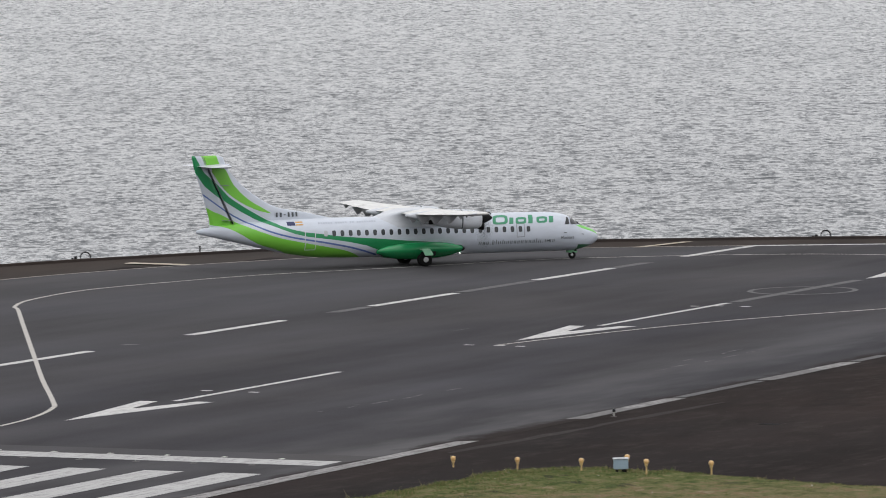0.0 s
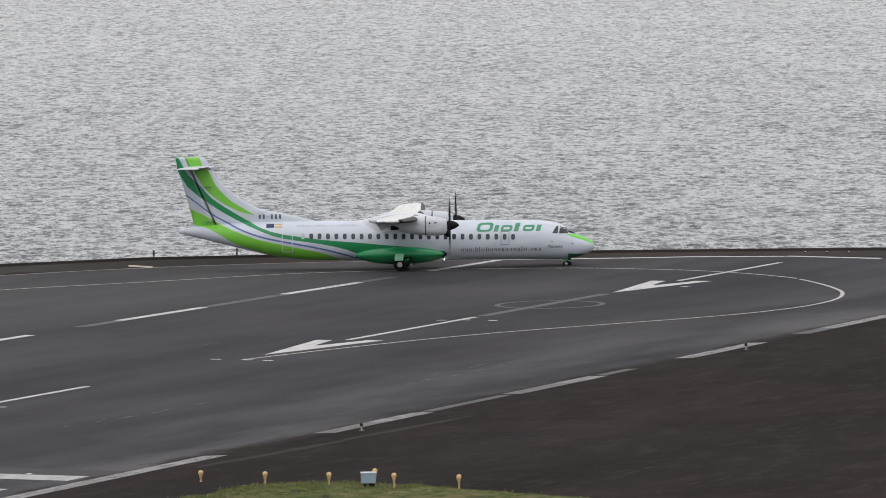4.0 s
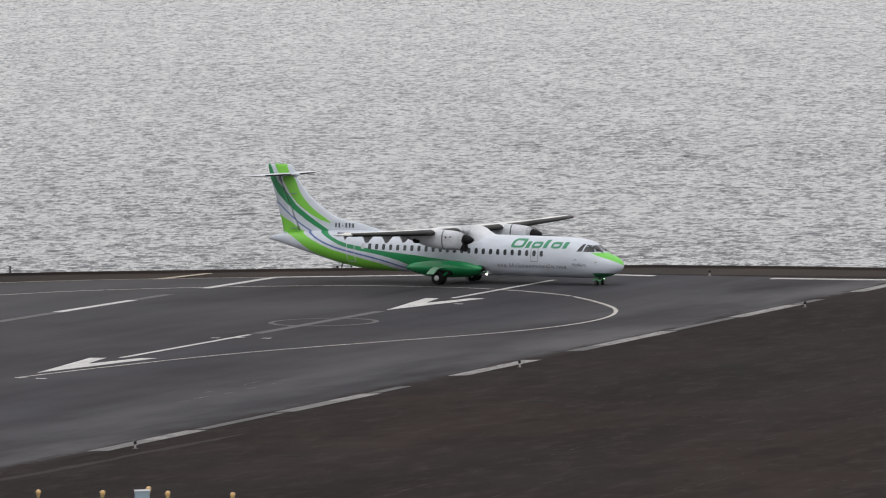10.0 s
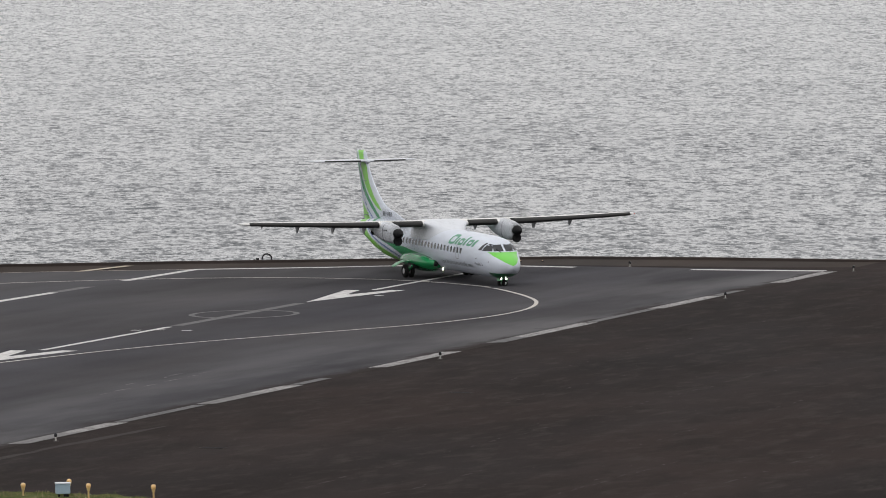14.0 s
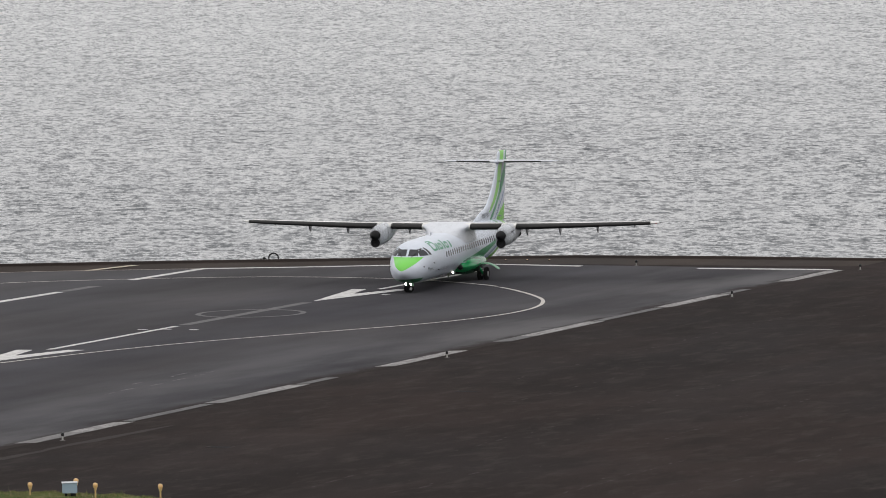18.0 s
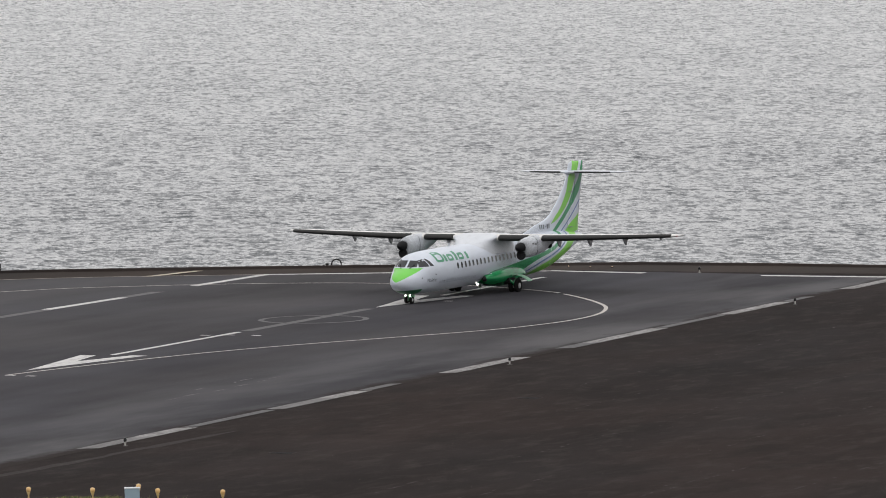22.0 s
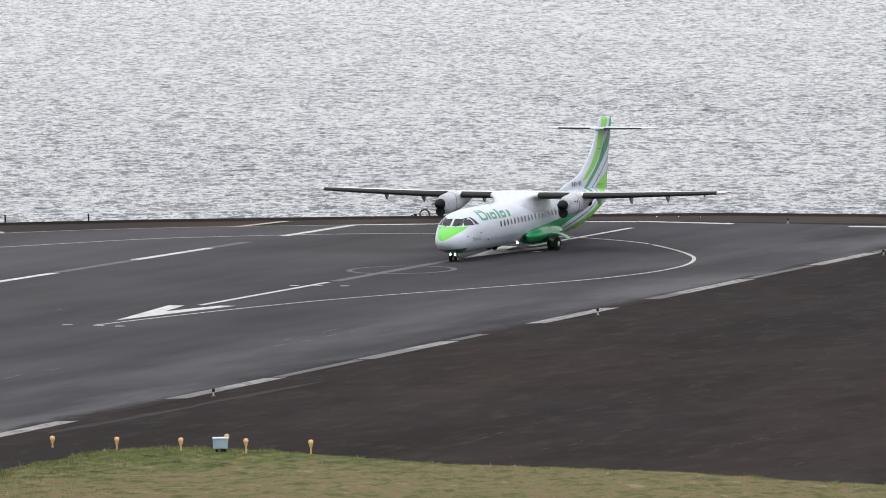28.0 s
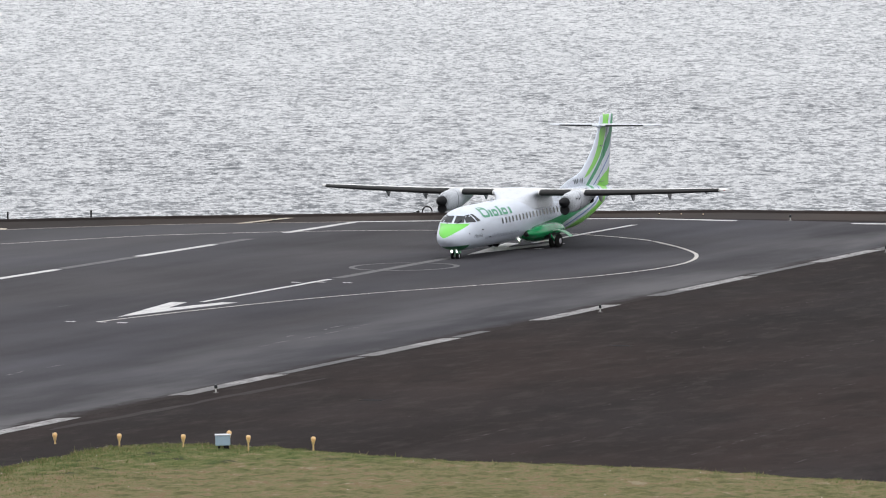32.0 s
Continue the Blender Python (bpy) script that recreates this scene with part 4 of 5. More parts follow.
# cabin windows, doors, flight deck panes
for side in (-1, 1):
    for i in range(26):
        x = -18.907 + 0.547 * i
        if side == 1 and i in (0, 25):
            continue
        bm = bmesh.new()
        ring = []
        for k in range(16):
            a = 2 * math.pi * k / 16
            ca, sa = math.cos(a), math.sin(a)
            px, pz = x + 0.125 * math.copysign(abs(ca) ** 0.6, ca), 2.10 - 0.0155 * (x + 5.2) + 0.185 * math.copysign(abs(sa) ** 0.6, sa)
            ring.append(bm.verts.new((px, side * (skin_y(px, pz) + 0.010), pz)))
        bm.faces.new(ring)
        part("cabin_window", bm, "cabin" if i else "grey", plane)

    def outline(name, x0, x1, z0, z1, t, mat, label):
        pts = [(x0, z0), (x1, z0), (x1, z1), (x0, z1)]
        bm = bmesh.new()
        for (ax, az), (bx, bz) in zip(pts, pts[1:] + pts[:1]):
            d = Vector((bx - ax, bz - az)).normalized() * t
            n = Vector((-d.y, d.x)) / 2
            rows = []
            for k in range(7):
                p = Vector((ax, az)).lerp(Vector((bx, bz)), k / 6)
                rows.append([(q.x, side * (skin_y(q.x, q.y) + 0.009), q.y) for q in (p + n, p - n)])
            grid_mesh(bm, rows)
        part(name, bm, mat, plane, label)

    outline("service_door" if side < 0 else "passenger_door", -20.26, -19.6, 1.29, 2.56, 0.05, "white", "white-edged rear door outline")
    outline("exit_door" if side < 0 else "cargo_door", -6.02 if side < 0 else -6.5, -5.5 if side < 0 else -5.2, 1.6 if side < 0 else 1.2, 2.45, 0.045 if side < 0 else 0.018, "seam" if side < 0 else "pale_ink", "grey exit door outline")
    side_patch("flight_deck_window", [(-2.70, 2.29), (-2.34, 2.29), (-2.29, 2.72), (-2.42, 2.74)], side, "glass")
    side_patch("flight_deck_window", [(-2.25, 2.27), (-1.64, 2.26), (-1.90, 2.62), (-2.20, 2.71)], side, "glass")
    front_patch("windscreen", [(side * 0.07, 2.25), (side * 0.66, 2.25), (side * 0.60, 2.62), (side * 0.07, 2.64)], "glass")
    part("wiper", tube(bmesh.new(), [(skin_x(side * 0.3, 2.2) + 0.04, side * 0.3, 2.2), (skin_x(side * 0.5, 2.42) + 0.05, side * 0.5, 2.42)], 0.02, 6), "black", plane)

    # lettering and marks: the airline's name as plain slanted shapes
    def block(name, x0, x1, z0, z1, mat, label="", slant=0.30):
        # slanted so that it leans forward as read
        lean = slant * (z1 - z0) * (1 if side < 0 else -1)
        side_patch(name, [(x0, z0), (x1, z0), (x1 + lean, z1), (x0 + lean, z1)], side, mat, label, 0.014, 3, 6)

    glyphs = [(0.0, 0.92, 0.0, 1.0), (1.02, 1.27, 0.0, 0.70), (1.40, 2.06, 0.0, 0.70), (2.18, 2.55, 0.0, 0.92), (2.68, 3.34, 0.0, 0.70), (3.46, 3.92, 0.0, 0.70)]
    base_x = -7.65 if side < 0 else -3.15
    for g0, g1, h0, h1 in glyphs:
        a, b = (base_x + g0 * 1.12, base_x + g1 * 1.12) if side < 0 else (base_x - g1 * 1.12, base_x - g0 * 1.12)
        z0, ht = 2.45, 0.57 * h1
        if g1 - g0 < 0.5:
            block("name_shape", a, b if g1 - g0 < 0.3 else a + 0.30, z0, z0 + ht, "name_green", "green slanted name bar")
            continue
        # a rounded slanted frame, open in its middle
        loops, thick = [], 0.21 if h1 == 1.0 else 0.17
        for k in (0, 1):
            loop = []
            for q in range(28):
                an = 2 * math.pi * q / 28
                ca, sa = math.cos(an), math.sin(an)
                u = ((b - a) / 2 - thick * k) * math.copysign(abs(ca) ** 0.5, ca)
                v = (ht / 2 - 0.125 * k) * math.copysign(abs(sa) ** 0.5, sa)
                pz = z0 + ht / 2 + v
                px = (a + b) / 2 + u + 0.30 * (pz - z0) * (1 if side < 0 else -1)
                loop.append((px, side * (skin_y(px, pz) + 0.014), pz))
            loops.append(loop)
        part("name_shape", grid_mesh(bmesh.new(), loops, True), "name_green", plane, "green slanted rounded frame", True)
    x = -8.62 if side < 0 else -3.3
    rng = np.random.default_rng(3)
    for i in range(22):
        wd = 0.055 if i in (3, 18) else (0.145, 0.165, 0.185)[int(rng.integers(0, 3))]
        ht = 0.05 if i in (3, 18) else 0.29 if i in (4, 5, 7, 16) else 0.20
        if i in (5, 16):
            wd = 0.06
        for u in ((0.0,) if wd < 0.1 else (0.0, wd - 0.055)):
            a = x - u * side if side < 0 else x - u - 0.055
            block("address_bar", a, a + 0.055, 1.17, 1.17 + (ht if u == 0 else min(ht, 0.20)), "mid_ink" if side < 0 else "pale_ink", "grey lettering bar", 0.05)
        x += (wd + 0.098) * (-side)
    x = -19.3 if side < 0 else -15.3
    for word in (6, 5, 2, 8):
        for k in range(word):
            block("slogan_bar", x if side < 0 else x - 0.10, x + 0.10 if side < 0 else x, 2.915, 3.02, "pale_ink", "pale grey lettering bar", 0.2)
            x += 0.165 * (-side)
        x += 0.15 * (-side)
    side_patch("flag_mark", [(-21.32, 2.88), (-20.80, 2.88), (-20.80, 3.12), (-21.32, 3.12)], side, "navy", "navy blue flag mark")
    for z in (2.88, 3.04):
        side_patch("flag_mark", [(-20.76, z), (-20.28, z), (-20.28, z + 0.075), (-20.76, z + 0.075)], side, "gold", "gold flag bar")

# probes and vents on the nose
for side in (-1, 1):
    for x, z in ((-1.45, 1.62), (-2.75, 1.78), (-3.9, 1.30)):
        y = skin_y(x, z)
        part("probe", tube(bmesh.new(), [(x, side * (y - 0.02), z), (x + 0.02, side * (y + 0.07), z - 0.01), (x + 0.11, side * (y + 0.08), z - 0.01)], 0.022, 6), "black", plane, "dark probe")

# the aircraft's given name on its nose
for side in (-1, 1):
    cu = bpy.data.curves.new("name_text", "FONT")
    cu.body, cu.size = "Madeira", 0.30
    tmp = new("name_text", cu)
    bpy.context.view_layer.update()
    me = bpy.data.meshes.new_from_object(tmp.evaluated_get(bpy.context.evaluated_depsgraph_get()))
    bpy.data.objects.remove(tmp)
    for v in me.vertices:
        px = (-3.0 + v.co.x) if side < 0 else (-1.9 - v.co.x)
        pz = 1.34 + v.co.y
        v.co = (px, side * (skin_y(px, pz) + 0.012), pz)
    me.materials.append(M["ink"])
    ob = new("name_lettering", me)
    ob.parent = plane


# wings and tail planes: sections (y, leading x, trailing x, z, thickness)
def foil(lead, trail, z, thick, a0=0.0, a1=1.0, n=12):
    """Closed airfoil outline between the chord fractions a0 and a1."""
    up, low = [], []
    for i in range(n + 1):
        f = a0 + (a1 - a0) * (0.5 - 0.5 * math.cos(math.pi * i / n))
        t = thick / 0.2 * (0.2969 * math.sqrt(f) - 0.126 * f - 0.3516 * f * f + 0.2843 * f ** 3 - 0.1036 * f ** 4)
        x = lead + (trail - lead) * f
        up.append((x, z + t * 1.15))
        low.append((x, z - t * 0.85))
    return up + low[::-1][(1 if a1 == 1.0 else 0):(-1 if a0 == 0.0 else None)]


def wing_bm(stations, a0=0.0, a1=1.0, grow=0.0):
    rows = []
    for y, lead, trail, z, thick in stations:
        rows.append([(x, y, zz) for x, zz in foil(lead + grow, trail, z, thick + 2.4 * grow, a0, a1)])
    return grid_mesh(bmesh.new(), rows, True, True)


WING = [(0.0, -11.25, -13.85, 3.41, 0.44), (4.6, -11.25, -13.85, 3.44, 0.42), (9.0, -11.52, -13.60, 3.545, 0.32), (13.1, -11.80, -13.38, 3.68, 0.22), (13.45, -12.1, -13.30, 3.69, 0.10)]


def wing_at(y):
    return interp(WING, y)


for side in (-1, 1):
    def st(y0, y1, n):
        return [(side * (y0 + (y1 - y0) * i / n), *wing_at(y0 + (y1 - y0) * i / n)) for i in range(n + 1)]
    part("wing", wing_bm(st(0, 13.45, 18), 0.0, 0.70), "wing", plane, "white wing", True)
    for y0, y1 in ((1.2, 4.04), (4.06, 8.6)):
        part("flap", wing_bm(st(y0, y1, 4), 0.71, 1.0), "wing", plane, "", True)
    part("wing_tip", wing_bm(st(13.12, 13.45, 3), 0.6, 1.0), "white", plane, "", True)
    part("aileron", wing_bm(st(8.65, 13.1, 4), 0.71, 1.0), "wing", plane, "", True)
    for y0, y1 in ((1.56, 3.56), (4.52, 13.0)):
        part("leading_edge_boot", wing_bm(st(y0, y1, 10), 0.0, 0.13, 0.012), "boot", plane, "black rubber leading edge", True)
    part("wing_tip_lamp", box_bm(bmesh.new(), -12.05, -11.95, side * 13.36 - 0.04, side * 13.36 + 0.04, 3.65, 3.71, 0.02), "lamp_red" if side > 0 else "white", plane, "small wing tip lamp")
    for y, ln in ((2.9, 0.95), (4.75, 1.1), (6.9, 1.05), (9.35, 0.95), (11.7, 0.45)):
        lead, trail, z, th = wing_at(y)
        rows = []
        for k in range(7):
            u = k / 6
            d = 0.74 * ln / 1.2 * max(0.06, 1 - abs(u - 0.62) / (0.62 if u < 0.62 else 0.38))
            hw = 0.05 * math.sin(math.pi * (0.1 + 0.85 * u)) + 0.01
            x = trail + 0.93 * ln - 1.0 * ln * u
            zz = z - 0.06
            rows.append([(x, side * y - hw, zz), (x, side * y + hw, zz), (x, side * y + hw * 0.4, zz - d), (x, side * y - hw * 0.4, zz - d)])
        part("flap_fairing", grid_mesh(bmesh.new(), rows, True, True), "fairing_grey", plane, "grey flap track fairing")

# fairing over the wing's middle
MID = [(-8.9, 3.06, 0.60), (-9.7, 3.20, 1.05), (-10.5, 3.39, 1.36), (-11.2, 3.57, 1.50), (-12.0, 3.68, 1.53), (-13.0, 3.66, 1.53), (-13.9, 3.53, 1.48), (-14.8, 3.33, 1.20), (-15.7, 3.08, 0.75)]
SHAPE = [(0.90, 0.0), (0.86, 0.25), (0.845, 0.5), (0.87, 0.68), (0.94, 0.81), (1.0, 0.90), (0.99, 0.955), (0.90, 0.985), (0.6, 0.998), (0.3, 1.0)]
rows = []
for i in range(36):
    x = -8.9 - 6.8 * i / 35
    t, h = interp(MID, x)
    lip = min(1.0, max(0.0, (t - 3.22) / 0.36))  # the flared upper edge fades out towards both ends
    half = [(h * ((1 - lip) * 0.9 * math.sqrt(max(0.0, 1 - f ** 2.6)) + lip * k), 2.5 + (t - 2.5) * f) for k, f in SHAPE]
    rows.append([(x, y, z) for y, z in half] + [(x, 0.0, t)] + [(x, -y, z) for y, z in half[::-1]])
part("wing_fairing", grid_mesh(bmesh.new(), rows), "white", plane, "", True)

# fin, rudder and tail plane
FIN = [(2.9, -17.6, -26.15), (3.25, -18.2, -26.18), (3.42, -18.85, -26.2), (3.54, -19.3, -26.22), (3.66, -19.75, -26.25), (3.78, -20.4, -26.28), (3.94, -21.3, -26.33), (4.19, -22.05, -26.4), (4.52, -22.65, -26.48), (5.5, -23.95, -26.75), (6.2, -24.6, -26.97), (6.8, -25.0, -27.15), (7.23, -25.17, -27.22), (7.41, -25.27, -27.26), (7.49, -25.5, -27.25)]


def hinge(z):
    return -24.55 - 0.44 * (z - 2.95)


def fin_half(x, z):
    lead, trail = interp(FIN, z)
    th = (0.36 - 0.035 * (z - 2.9)) * (0.5 if z > 7.46 else 1)
    f = max(0.0, min(1.0, (lead - x) / (lead - trail)))
    return th * (1.09 * math.sqrt(f) * (1 - f) ** 0.9 + 0.02)


SWING = 0.11  # the rudder hangs a little to port
rows, rud = [], []
for i in range(36):
    z = 2.9 + 4.59 * i / 35
    lead, trail = interp(FIN, z)
    hx = hinge(z)
    fx = [lead + (hx - lead) * (0.5 - 0.5 * math.cos(math.pi * k / 14)) for k in range(15)]
    rows.append([(x, fin_half(x, z), z) for x in fx] + [(x, -fin_half(x, z), z) for x in fx[::-1][:-1]])
    rx = [hx - 0.025 + (trail - hx + 0.025) * k / 6 for k in range(7)]
    rud.append([(x, fin_half(x, z) + SWING * (hx - x), z) for x in rx] + [(x, -fin_half(x, z) + SWING * (hx - x), z) for x in rx[::-1][:-1]])
part("fin", grid_mesh(bmesh.new(), rows, True, True), "livery", plane, "white fin with lime and green sweeps", True)
part("rudder", grid_mesh(bmesh.new(), rud, True, True), "livery", plane, "green and white rudder", True)
part("rudder_gap", grid_mesh(bmesh.new(), [[(hinge(z) - 0.012 + d, k * (fin_half(hinge(z), z) + 0.004), z) for d, k in ((0.012, 1), (0.012, -1), (-0.012, -1), (-0.012, 1))] for z in (3.0, 4.0, 5.0, 6.0, 6.8)], True, True), "seam", plane)
for z, x in ((5.55, -25.2), (3.3, -25.1)):
    part("rudder_hinge", box_bm(bmesh.new(), x - 0.3, x + 0.3, -0.22, 0.22, z, z + 0.04, 0.01), "seam", plane)
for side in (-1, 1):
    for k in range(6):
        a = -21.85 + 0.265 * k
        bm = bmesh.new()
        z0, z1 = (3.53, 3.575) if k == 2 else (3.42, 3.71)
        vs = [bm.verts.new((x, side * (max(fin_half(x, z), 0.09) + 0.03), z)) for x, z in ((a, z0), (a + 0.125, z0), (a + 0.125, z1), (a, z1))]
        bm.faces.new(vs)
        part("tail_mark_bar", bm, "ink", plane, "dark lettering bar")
TAIL = [(0.0, -24.95, -26.95, 6.82, 0.20), (3.46, -25.65, -26.90, 6.82, 0.13), (3.78, -25.98, -26.88, 6.83, 0.06)]
for side in (-1, 1):
    st2 = [(side * 3.78 * i / 8, *interp(TAIL, 3.78 * i / 8)) for i in range(9)]
    part("tailplane", wing_bm(st2, 0.0, 0.68), "white", plane, "white tailplane", True)
    part("elevator", wing_bm(st2, 0.69, 1.0), "white", plane, "", True)
    part("tail_boot", wing_bm([s for s in st2 if 0.3 < abs(s[0]) < 3.3], 0.0, 0.035, 0.006), "boot", plane, "black rubber leading edge", True)
part("tail_bullet", lathe(bmesh.new(), [(0.02, -24.72), (0.10, -24.82), (0.15, -25.1), (0.15, -26.2), (0.03, -26.9)], "x", 12, (0, 0, 6.81)), "livery", plane, "", True)
part("tail_lamp", lathe(bmesh.new(), [(0.05, 7.48), (0.06, 7.54), (0.02, 7.59)], at=(-25.9, 0, 0)), "lamp_clear", plane, "clear beacon on the fin")
part("belly_beacon", lathe(bmesh.new(), [(0.10, 0.66), (0.09, 0.40), (0.085, 0.34), (0.05, 0.29), (0.01, 0.275)], "z", 14, (-11.77, 0, 0)), "lamp_clear", plane, "clear beacon under the belly", True)
part("antenna", box_bm(bmesh.new(), -7.6, -7.3, -0.015, 0.015, 3.08, 3.38, 0.008), "white", plane)

# engines
NAC = [(-9.36, 0.30, 3.34, 2.62), (-9.44, 0.37, 3.42, 2.44), (-9.7, 0.43, 3.52, 2.37), (-10.2, 0.465, 3.60, 2.36), (-11.5, 0.475, 3.67, 2.46), (-12.6, 0.43, 3.65, 2.70), (-13.6, 0.35, 3.56, 3.02), (-14.4, 0.16, 3.46, 3.30)]
props = []
for side in (-1, 1):
    y0 = side * 4.05
    rows = []
    for i in range(28):
        x = -9.36 - 5.04 * (i / 27) ** 1.3
        hw, t, b = interp(NAC, x)
        rows.append([(x, y0 + hw * math.copysign(abs(math.cos(a)) ** 0.8, math.cos(a)), (t + b) / 2 + (t - b) / 2 * math.copysign(abs(math.sin(a)) ** 0.8, math.sin(a))) for a in [2 * math.pi * k / 24 for k in range(24)]])
    nac = part("nacelle", grid_mesh(bmesh.new(), rows, True, True), "white", plane, "white engine nacelle", True)
    part("intake", lathe(bmesh.new(), [(0.20, -9.6), (0.29, -9.30), (0.30, -9.24), (0.27, -9.22), (0.02, -9.28)], "x", 16, (0, y0, 2.55)), "black", nac, "dark air intake")
    for xs_, w_ in ((-10.70, 0.085), (-9.55, 0.02)):
        hw, t, b = interp(NAC, xs_)
        ring = []
        for x in (xs_, xs_ - w_):
            ring.append([(x, y0 + (hw + 0.006) * math.copysign(abs(math.cos(a)) ** 0.8, math.cos(a)), (t + b) / 2 + ((t - b) / 2 + 0.006) * math.copysign(abs(math.sin(a)) ** 0.8, math.sin(a))) for a in [2 * math.pi * k / 24 for k in range(24)]])
        part("panel_seam", grid_mesh(bmesh.new(), ring, True), "ink" if w_ > 0.05 else "seam", nac)
    part("exhaust", lathe(bmesh.new(), [(0.16, -12.3), (0.2, -12.9), (0.17, -13.0), (0.1, -12.7)], "x", 12, (0, y0 + side * 0.24, 2.95)), "iron", nac, "dark exhaust pipe")
    part("side_vent", box_bm(bmesh.new(), -10.2, -10.0, y0 + side * 0.455 - 0.03, y0 + side * 0.455 + 0.03, 3.18, 3.24, 0.01), "black", nac)
    part("side_vent", box_bm(bmesh.new(), -10.52, -10.42, y0 + side * 0.455 - 0.03, y0 + side * 0.455 + 0.03, 3.12, 3.24, 0.01), "black", nac)
    # propeller: hub with six blades, turning about its own axis
    hub = part("propeller", lathe(bmesh.new(), [(0.29, -0.18), (0.31, -0.05), (0.30, 0.10), (0.25, 0.28), (0.16, 0.46), (0.07, 0.57), (0.01, 0.61)], "x", 20), "black", plane, "black six-bladed propeller", True)
    hub.location = (-9.2, y0, 3.03)
    for k in range(6):
        rows = []
        for j in range(9):
            u = j / 8
            r = 0.24 + 1.72 * u
            ch = 0.07 + 0.11 * math.sin(math.pi * min(1, 0.15 + 0.75 * u)) - 0.06 * max(0, u - 0.85) / 0.15
            tw = radians(30 - 17 * u)
            sweep = -0.12 * u * u
            ring = []
            for q in range(8):
                a = 2 * math.pi * q / 8
                cx, cz = ch * math.cos(a) * 0.5, 0.02 * (1.4 - u) * math.sin(a)
                ring.append(Vector((cx * math.sin(tw) + cz * math.cos(tw), cx * math.cos(tw) - cz * math.sin(tw) + sweep, r)))
            rot = Matrix.Rotation(2 * math.pi * k / 6, 3, "X")
            rows.append([rot @ p for p in ring])
        part("blade", grid_mesh(bmesh.new(), rows, True, True), "black", hub, "", True)
    props.append(hub)

# landing gear fairings on the belly
POD = [(-9.72, 1.13, 0.88, 1.12, 1.44), (-10.0, 1.24, 0.74, 1.05, 1.62), (-10.6, 1.38, 0.56, 0.98, 1.86), (-11.5, 1.50, 0.44, 0.9, 2.0), (-12.6, 1.55, 0.40, 0.9, 2.02), (-13.8, 1.50, 0.44, 0.9, 1.95), (-14.8, 1.36, 0.62, 1.0, 1.75), (-15.5, 1.12, 0.90, 1.2, 1.45)]
wheels = []
for side in (-1, 1):
    rows = []
    for i in range(34):
        x = -9.72 - 5.78 * i / 33
        t, b, yi, yo = interp(POD, x)
        rows.append([(x, side * ((yi + yo) / 2 + (yo - yi) / 2 * math.copysign(abs(math.cos(a)) ** 0.62, math.cos(a)) - 0.50 * (yo - yi) * max(0.0, -math.sin(a))), (t + b) / 2 + (t - b) / 2 * math.copysign(abs(math.sin(a)) ** 0.85, math.sin(a))) for a in [2 * math.pi * k / 28 for k in range(28)]])
    pod = part("gear_fairing", grid_mesh(bmesh.new(), rows, True, True), "green", plane, "dark green gear fairing", True)
    part("fairing_tip", lathe(bmesh.new(), [(0.17, -10.0), (0.165, -9.74), (0.11, -9.62), (0.03, -9.56)], "x", 14, (0, side * 1.29, 1.01)), "black", pod, "black fairing tip", True)
    lamp = part("taxi_lamp", lathe(bmesh.new(), [(0.02, -10.3), (0.08, -10.0), (0.092, -9.80), (0.086, -9.77)], "x", 14, (0, side * 0.80, 0.67)), "white", plane, "white lamp blister under the belly", True)
    part("lens", lathe(bmesh.new(), [(0.076, -9.775), (0.06, -9.73), (0.03, -9.71), (0.005, -9.705)], "x", 14, (0, side * 0.80, 0.67)), "taxi_on", lamp, "lit taxi lamp lens", True)
    part("white_edge", wing_bm([(side * 1.0, -9.7, -12.0, 1.24, 0.06), (side * 1.55, -10.2, -12.0, 1.30, 0.06)]), "white", pod, "white upper edge")
    gear = part("main_gear", tube(bmesh.new(), [(-12.35, side * 1.55, 1.0), (-12.5, side * 1.95, 0.72), (-12.56, side * 2.05, 0.43)], 0.10), "green", plane, "green main gear leg")
    part("axle", tube(bmesh.new(), [(-12.56, side * 1.78, 0.43), (-12.56, side * 2.34, 0.43)], 0.06), "steel", gear)
    part("trailing_arm", tube(bmesh.new(), [(-11.95, side * 2.02, 0.80), (-12.56, side * 2.05, 0.43)], 0.08), "green", gear, "pale green trailing arm")
    # curved door that arches out over the wheels
    rows = []
    for i in range(7):
        x = -12.30 - 0.55 * i / 6
        arc = [(side * (1.85 + 1.25 * v), 1.02 + 0.13 * math.sin(math.pi * (0.15 + 0.75 * v)) - 0.30 * v ** 2.4) for v in [k / 8 for k in range(9)]]
        rows.append([(x, y, z) for y, z in arc] + [(x, y, z - 0.05) for y, z in arc[::-1]])
    part("gear_door", grid_mesh(bmesh.new(), rows, True, True), "mint", plane, "pale mint open gear door", True)
    part("wheel_bay", box_bm(bmesh.new(), -12.75, -11.75, side * 1.72 - 0.30, side * 1.72 + 0.30, 0.62, 0.98, 0.05), "black", pod, "dark open wheel bay")
    for dy in (-0.20, 0.20):
        wh = part("wheel", lathe(bmesh.new(), [(0.165, -0.10), (0.36, -0.12), (0.42, -0.08), (0.43, 0.0), (0.42, 0.08), (0.36, 0.12), (0.165, 0.10)], "y", 24), "tyre", plane, "black main wheel tyre", True)
        wh.location = (-12.56, side * 2.08 + dy, 0.43)
        part("rim", lathe(bmesh.new(), [(0.06, -0.125), (0.17, -0.112), (0.17, 0.112), (0.06, 0.125)], "y", 16), "steel", wh, "pale metal rim")
        wheels.append((wh, 0.43))

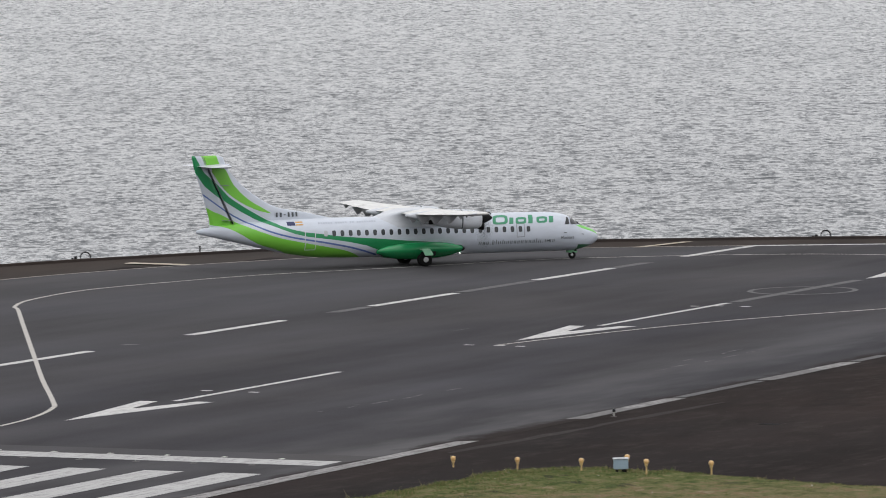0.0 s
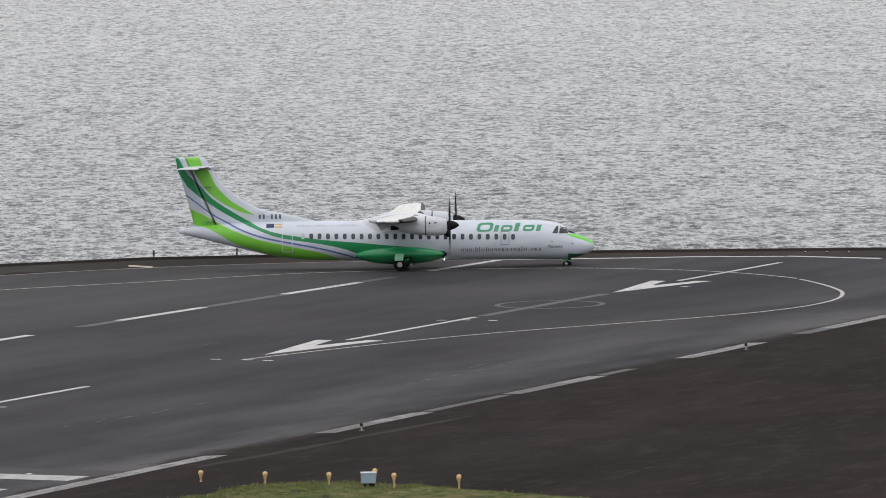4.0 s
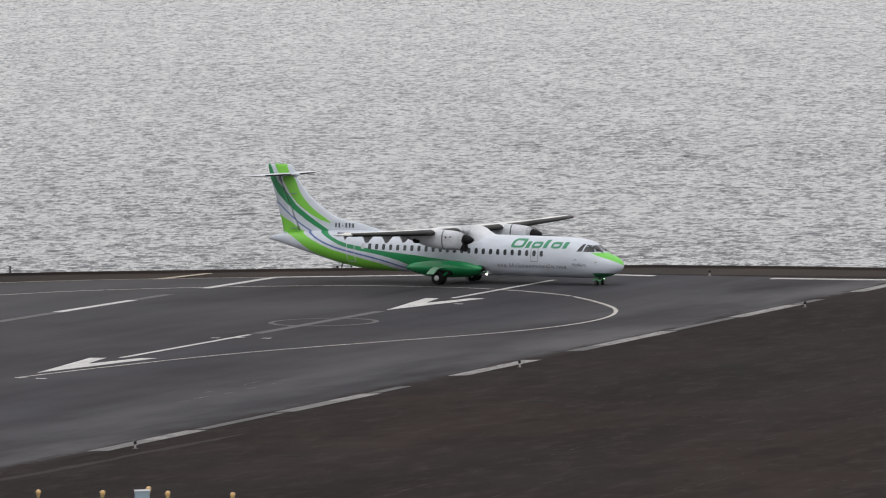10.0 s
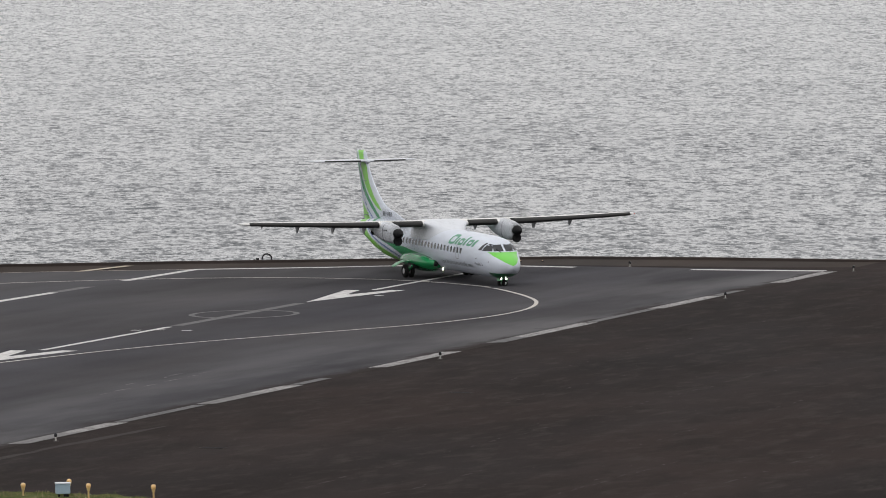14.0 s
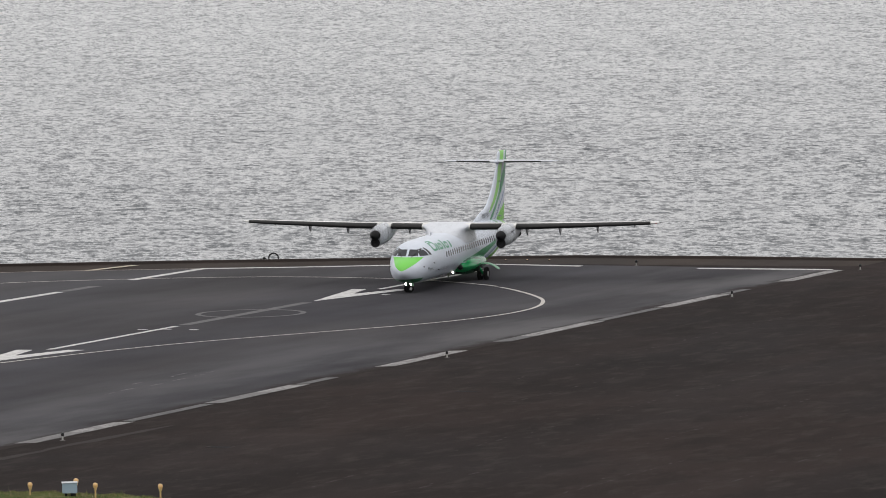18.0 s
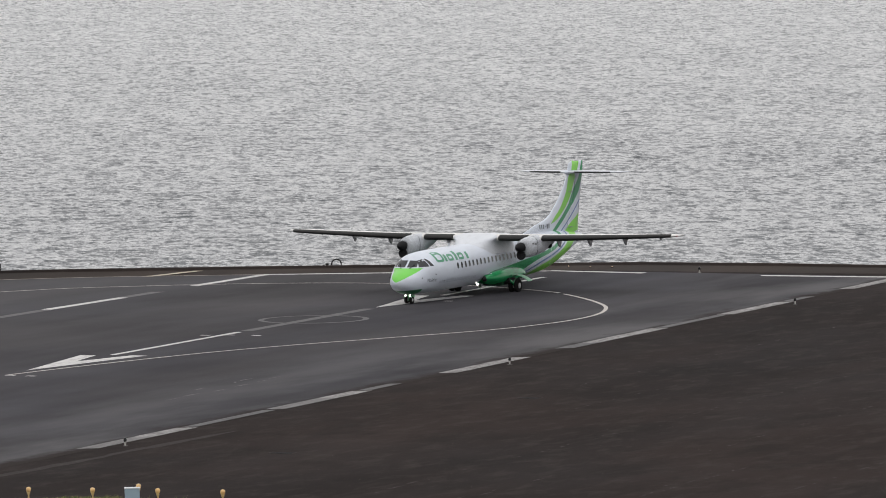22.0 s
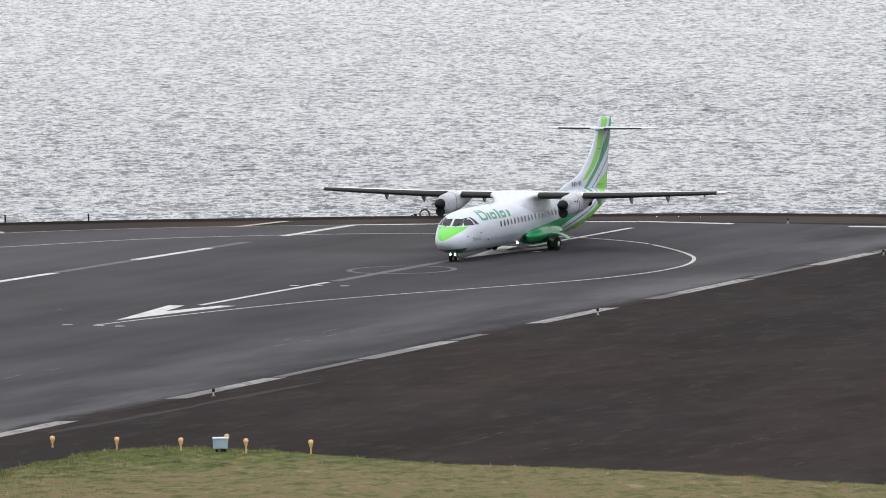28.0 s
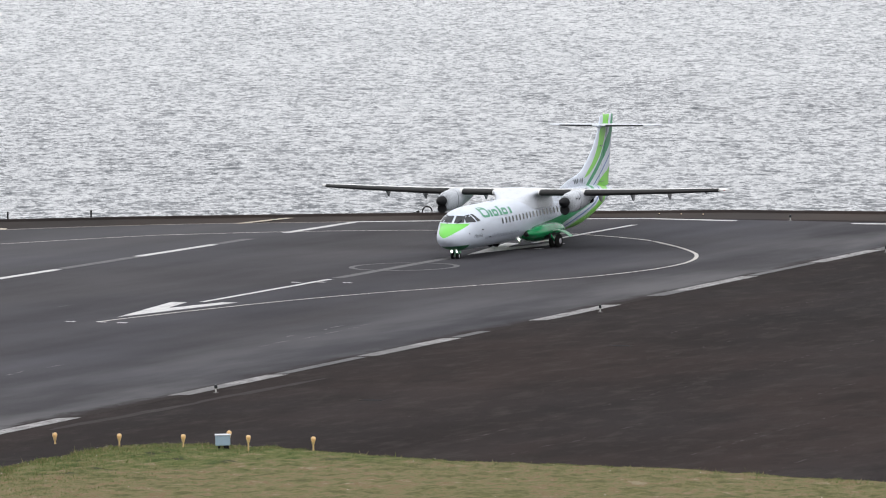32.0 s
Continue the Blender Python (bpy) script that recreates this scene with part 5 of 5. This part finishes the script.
nose_leg = part("nose_gear", tube(bmesh.new(), [(0.12, 0, 0.72), (0.0, 0, 0.24)], 0.07), "pale_green", plane, "pale green nose gear leg")
nose_leg.location = (-1.79, 0, 0)
part("axle", tube(bmesh.new(), [(0, -0.26, 0.24), (0, 0.26, 0.24)], 0.045), "steel", nose_leg)
part("torque_link", tube(bmesh.new(), [(-0.05, 0, 0.55), (-0.22, 0, 0.40), (-0.03, 0, 0.28)], 0.035), "pale_green", nose_leg)
for sy in (-1, 1):
    lamp = part("landing_lamp", lathe(bmesh.new(), [(0.03, -0.04), (0.075, 0.0), (0.08, 0.14), (0.07, 0.14), (0.06, 0.035)], "x", 12, (-1.69, sy * 0.16, 0.52)), "iron", plane, "dark landing lamp housing")
    part("lens", lathe(bmesh.new(), [(0.060, 0.05), (0.060, 0.062)], "x", 12, (-1.69, sy * 0.16, 0.52)), "lamp_on", lamp, "lit lamp lens")
    wh = part("nose_wheel", lathe(bmesh.new(), [(0.10, -0.07), (0.19, -0.085), (0.235, -0.05), (0.24, 0.0), (0.235, 0.05), (0.19, 0.085), (0.10, 0.07)], "y", 20), "tyre", nose_leg, "small black nose wheel", True)
    wh.location = (0, sy * 0.17, 0.24)
    part("rim", lathe(bmesh.new(), [(0.03, -0.09), (0.095, -0.075), (0.095, 0.075), (0.03, 0.09)], "y", 14), "steel", wh, "pale metal rim")
    wheels.append((wh, 0.24))
    rows = [[(-1.5 - 0.6 * i / 4, sy * (0.20 + 0.05 * k / 3), 0.56 - 0.17 * k / 3) for k in range(4)] for i in range(5)]
    part("nose_gear_door", grid_mesh(bmesh.new(), rows), "pale_green", plane, "pale green nose gear door")


# ---- what moves ----
PLANE_ROWS = [  # seconds, main gear on the ground (x, y), heading in degrees
    (0, -1.82, 399.62, 18.7),
    (1, 1.91, 401.52, 11.4),
    (2, 5.76, 403.09, 5.1),
    (3, 9.69, 404.19, -0.3),
    (4, 13.55, 404.91, -5.3),
    (5, 17.44, 405.29, -10.1),
    (6, 21.09, 405.35, -14.8),
    (7, 24.36, 405.18, -19.0),
    (8, 27.19, 404.83, -23.9),
    (9, 29.57, 404.36, -30.40),
    (10, 31.52, 403.79, -37.45),
    (11, 32.99, 403.14, -45.72),
    (12, 34.02, 402.42, -54.78),
    (13, 34.72, 401.61, -64.13),
    (14, 35.19, 400.73, -73.43),
    (15, 35.49, 399.76, -82.73),
    (16, 35.64, 398.70, -92.27),
    (17, 35.52, 397.51, -101.46),
    (18, 35.18, 396.29, -109.13),
    (19, 34.80, 395.25, -114.16),
    (20, 34.33, 394.28, -117.28),
    (21, 33.69, 393.23, -119.40),
    (22, 32.99, 392.09, -120.26),
    (23, 32.31, 390.91, -119.63),
    (24, 31.67, 389.77, -118.47),
    (25, 31.04, 388.70, -117.68),
    (26, 30.27, 387.39, -116.90),
    (27, 29.60, 386.15, -116.88),
    (28, 29.35, 385.78, -116.85),
    (29, 29.29, 385.68, -116.84),
    (30, 29.29, 385.68, -116.84),
    (32, 29.29, 385.68, -116.84),
]


# how far the nose rides up on its springs, in degrees
PITCH = [(0, 0.1), (1.2, 0.14), (2.6, 0.06), (6, 0.05), (9, 0.05), (11, 0.0), (13, -0.2), (15.5, -0.35), (16.5, -0.25), (19, -0.05), (24, -0.1), (29, -0.1), (32, -0.1)]


# how far it leans out of its right-hand turn, in degrees
LEAN = [(0, 1.1), (3, 0.9), (10, 0.6), (17, 0.4), (22, 0.0), (27, 0.0), (32, 0.0)]


def motions():
    path = []
    for t, x, y, h in PLANE_ROWS:
        a = fall(x, y)
        k = 1 + a / 26.66
        tilt = -interp(PITCH, t)[0]
        path.append((t, pose(x * k, y * k, -a, 0, 0, h) @ pose(0, 0, 0.02, -interp(LEAN, t)[0], tilt) @ pose(12.56, 0, 0)))
    walk(plane, path)
    # how far the main gear has rolled, every tenth of a second
    times = [i / 10 for i in range(321)]
    ts = [r[0] for r in PLANE_ROWS]
    px, py, ph = (np.interp(times, ts, [r[k] for r in PLANE_ROWS]) for k in (1, 2, 3))
    rolled = np.concatenate(([0.0], np.cumsum(np.hypot(np.diff(px), np.diff(py)))))
    for wh, radius in wheels:
        at = wh.location.copy()
        walk(wh, [(t, pose(at.x, at.y, at.z, 0, math.degrees(d / radius))) for t, d in zip(times, rolled)])
    # the nose gear steers into the turn
    steer = []
    for i in range(0, 321, 10):
        a, b = max(i - 10, 0), min(i + 10, 320)
        way = max(rolled[b] - rolled[a], 0.15)
        bend = math.degrees(math.atan(10.77 * radians(ph[b] - ph[a]) / way)) if rolled[b] - rolled[a] > 0.15 else 0.0
        steer.append((times[i], pose(-1.79, 0, 0, 0, 0, max(-55, min(55, bend)))))
    walk(nose_leg, steer)
    # the propellers turn all the time
    for hub, turn in zip(props, (88.0, 87.0)):
        at = hub.location.copy()
        walk(hub, [(k / 30, pose(at.x, at.y, at.z, turn * k)) for k in range(961)])
    # the wind drives the waves slowly across
    walk(sea, [(t, pose(-1.1 * t, -1.6 * t, SEA)) for t in (0, 8, 16, 24, 32)])


motions()
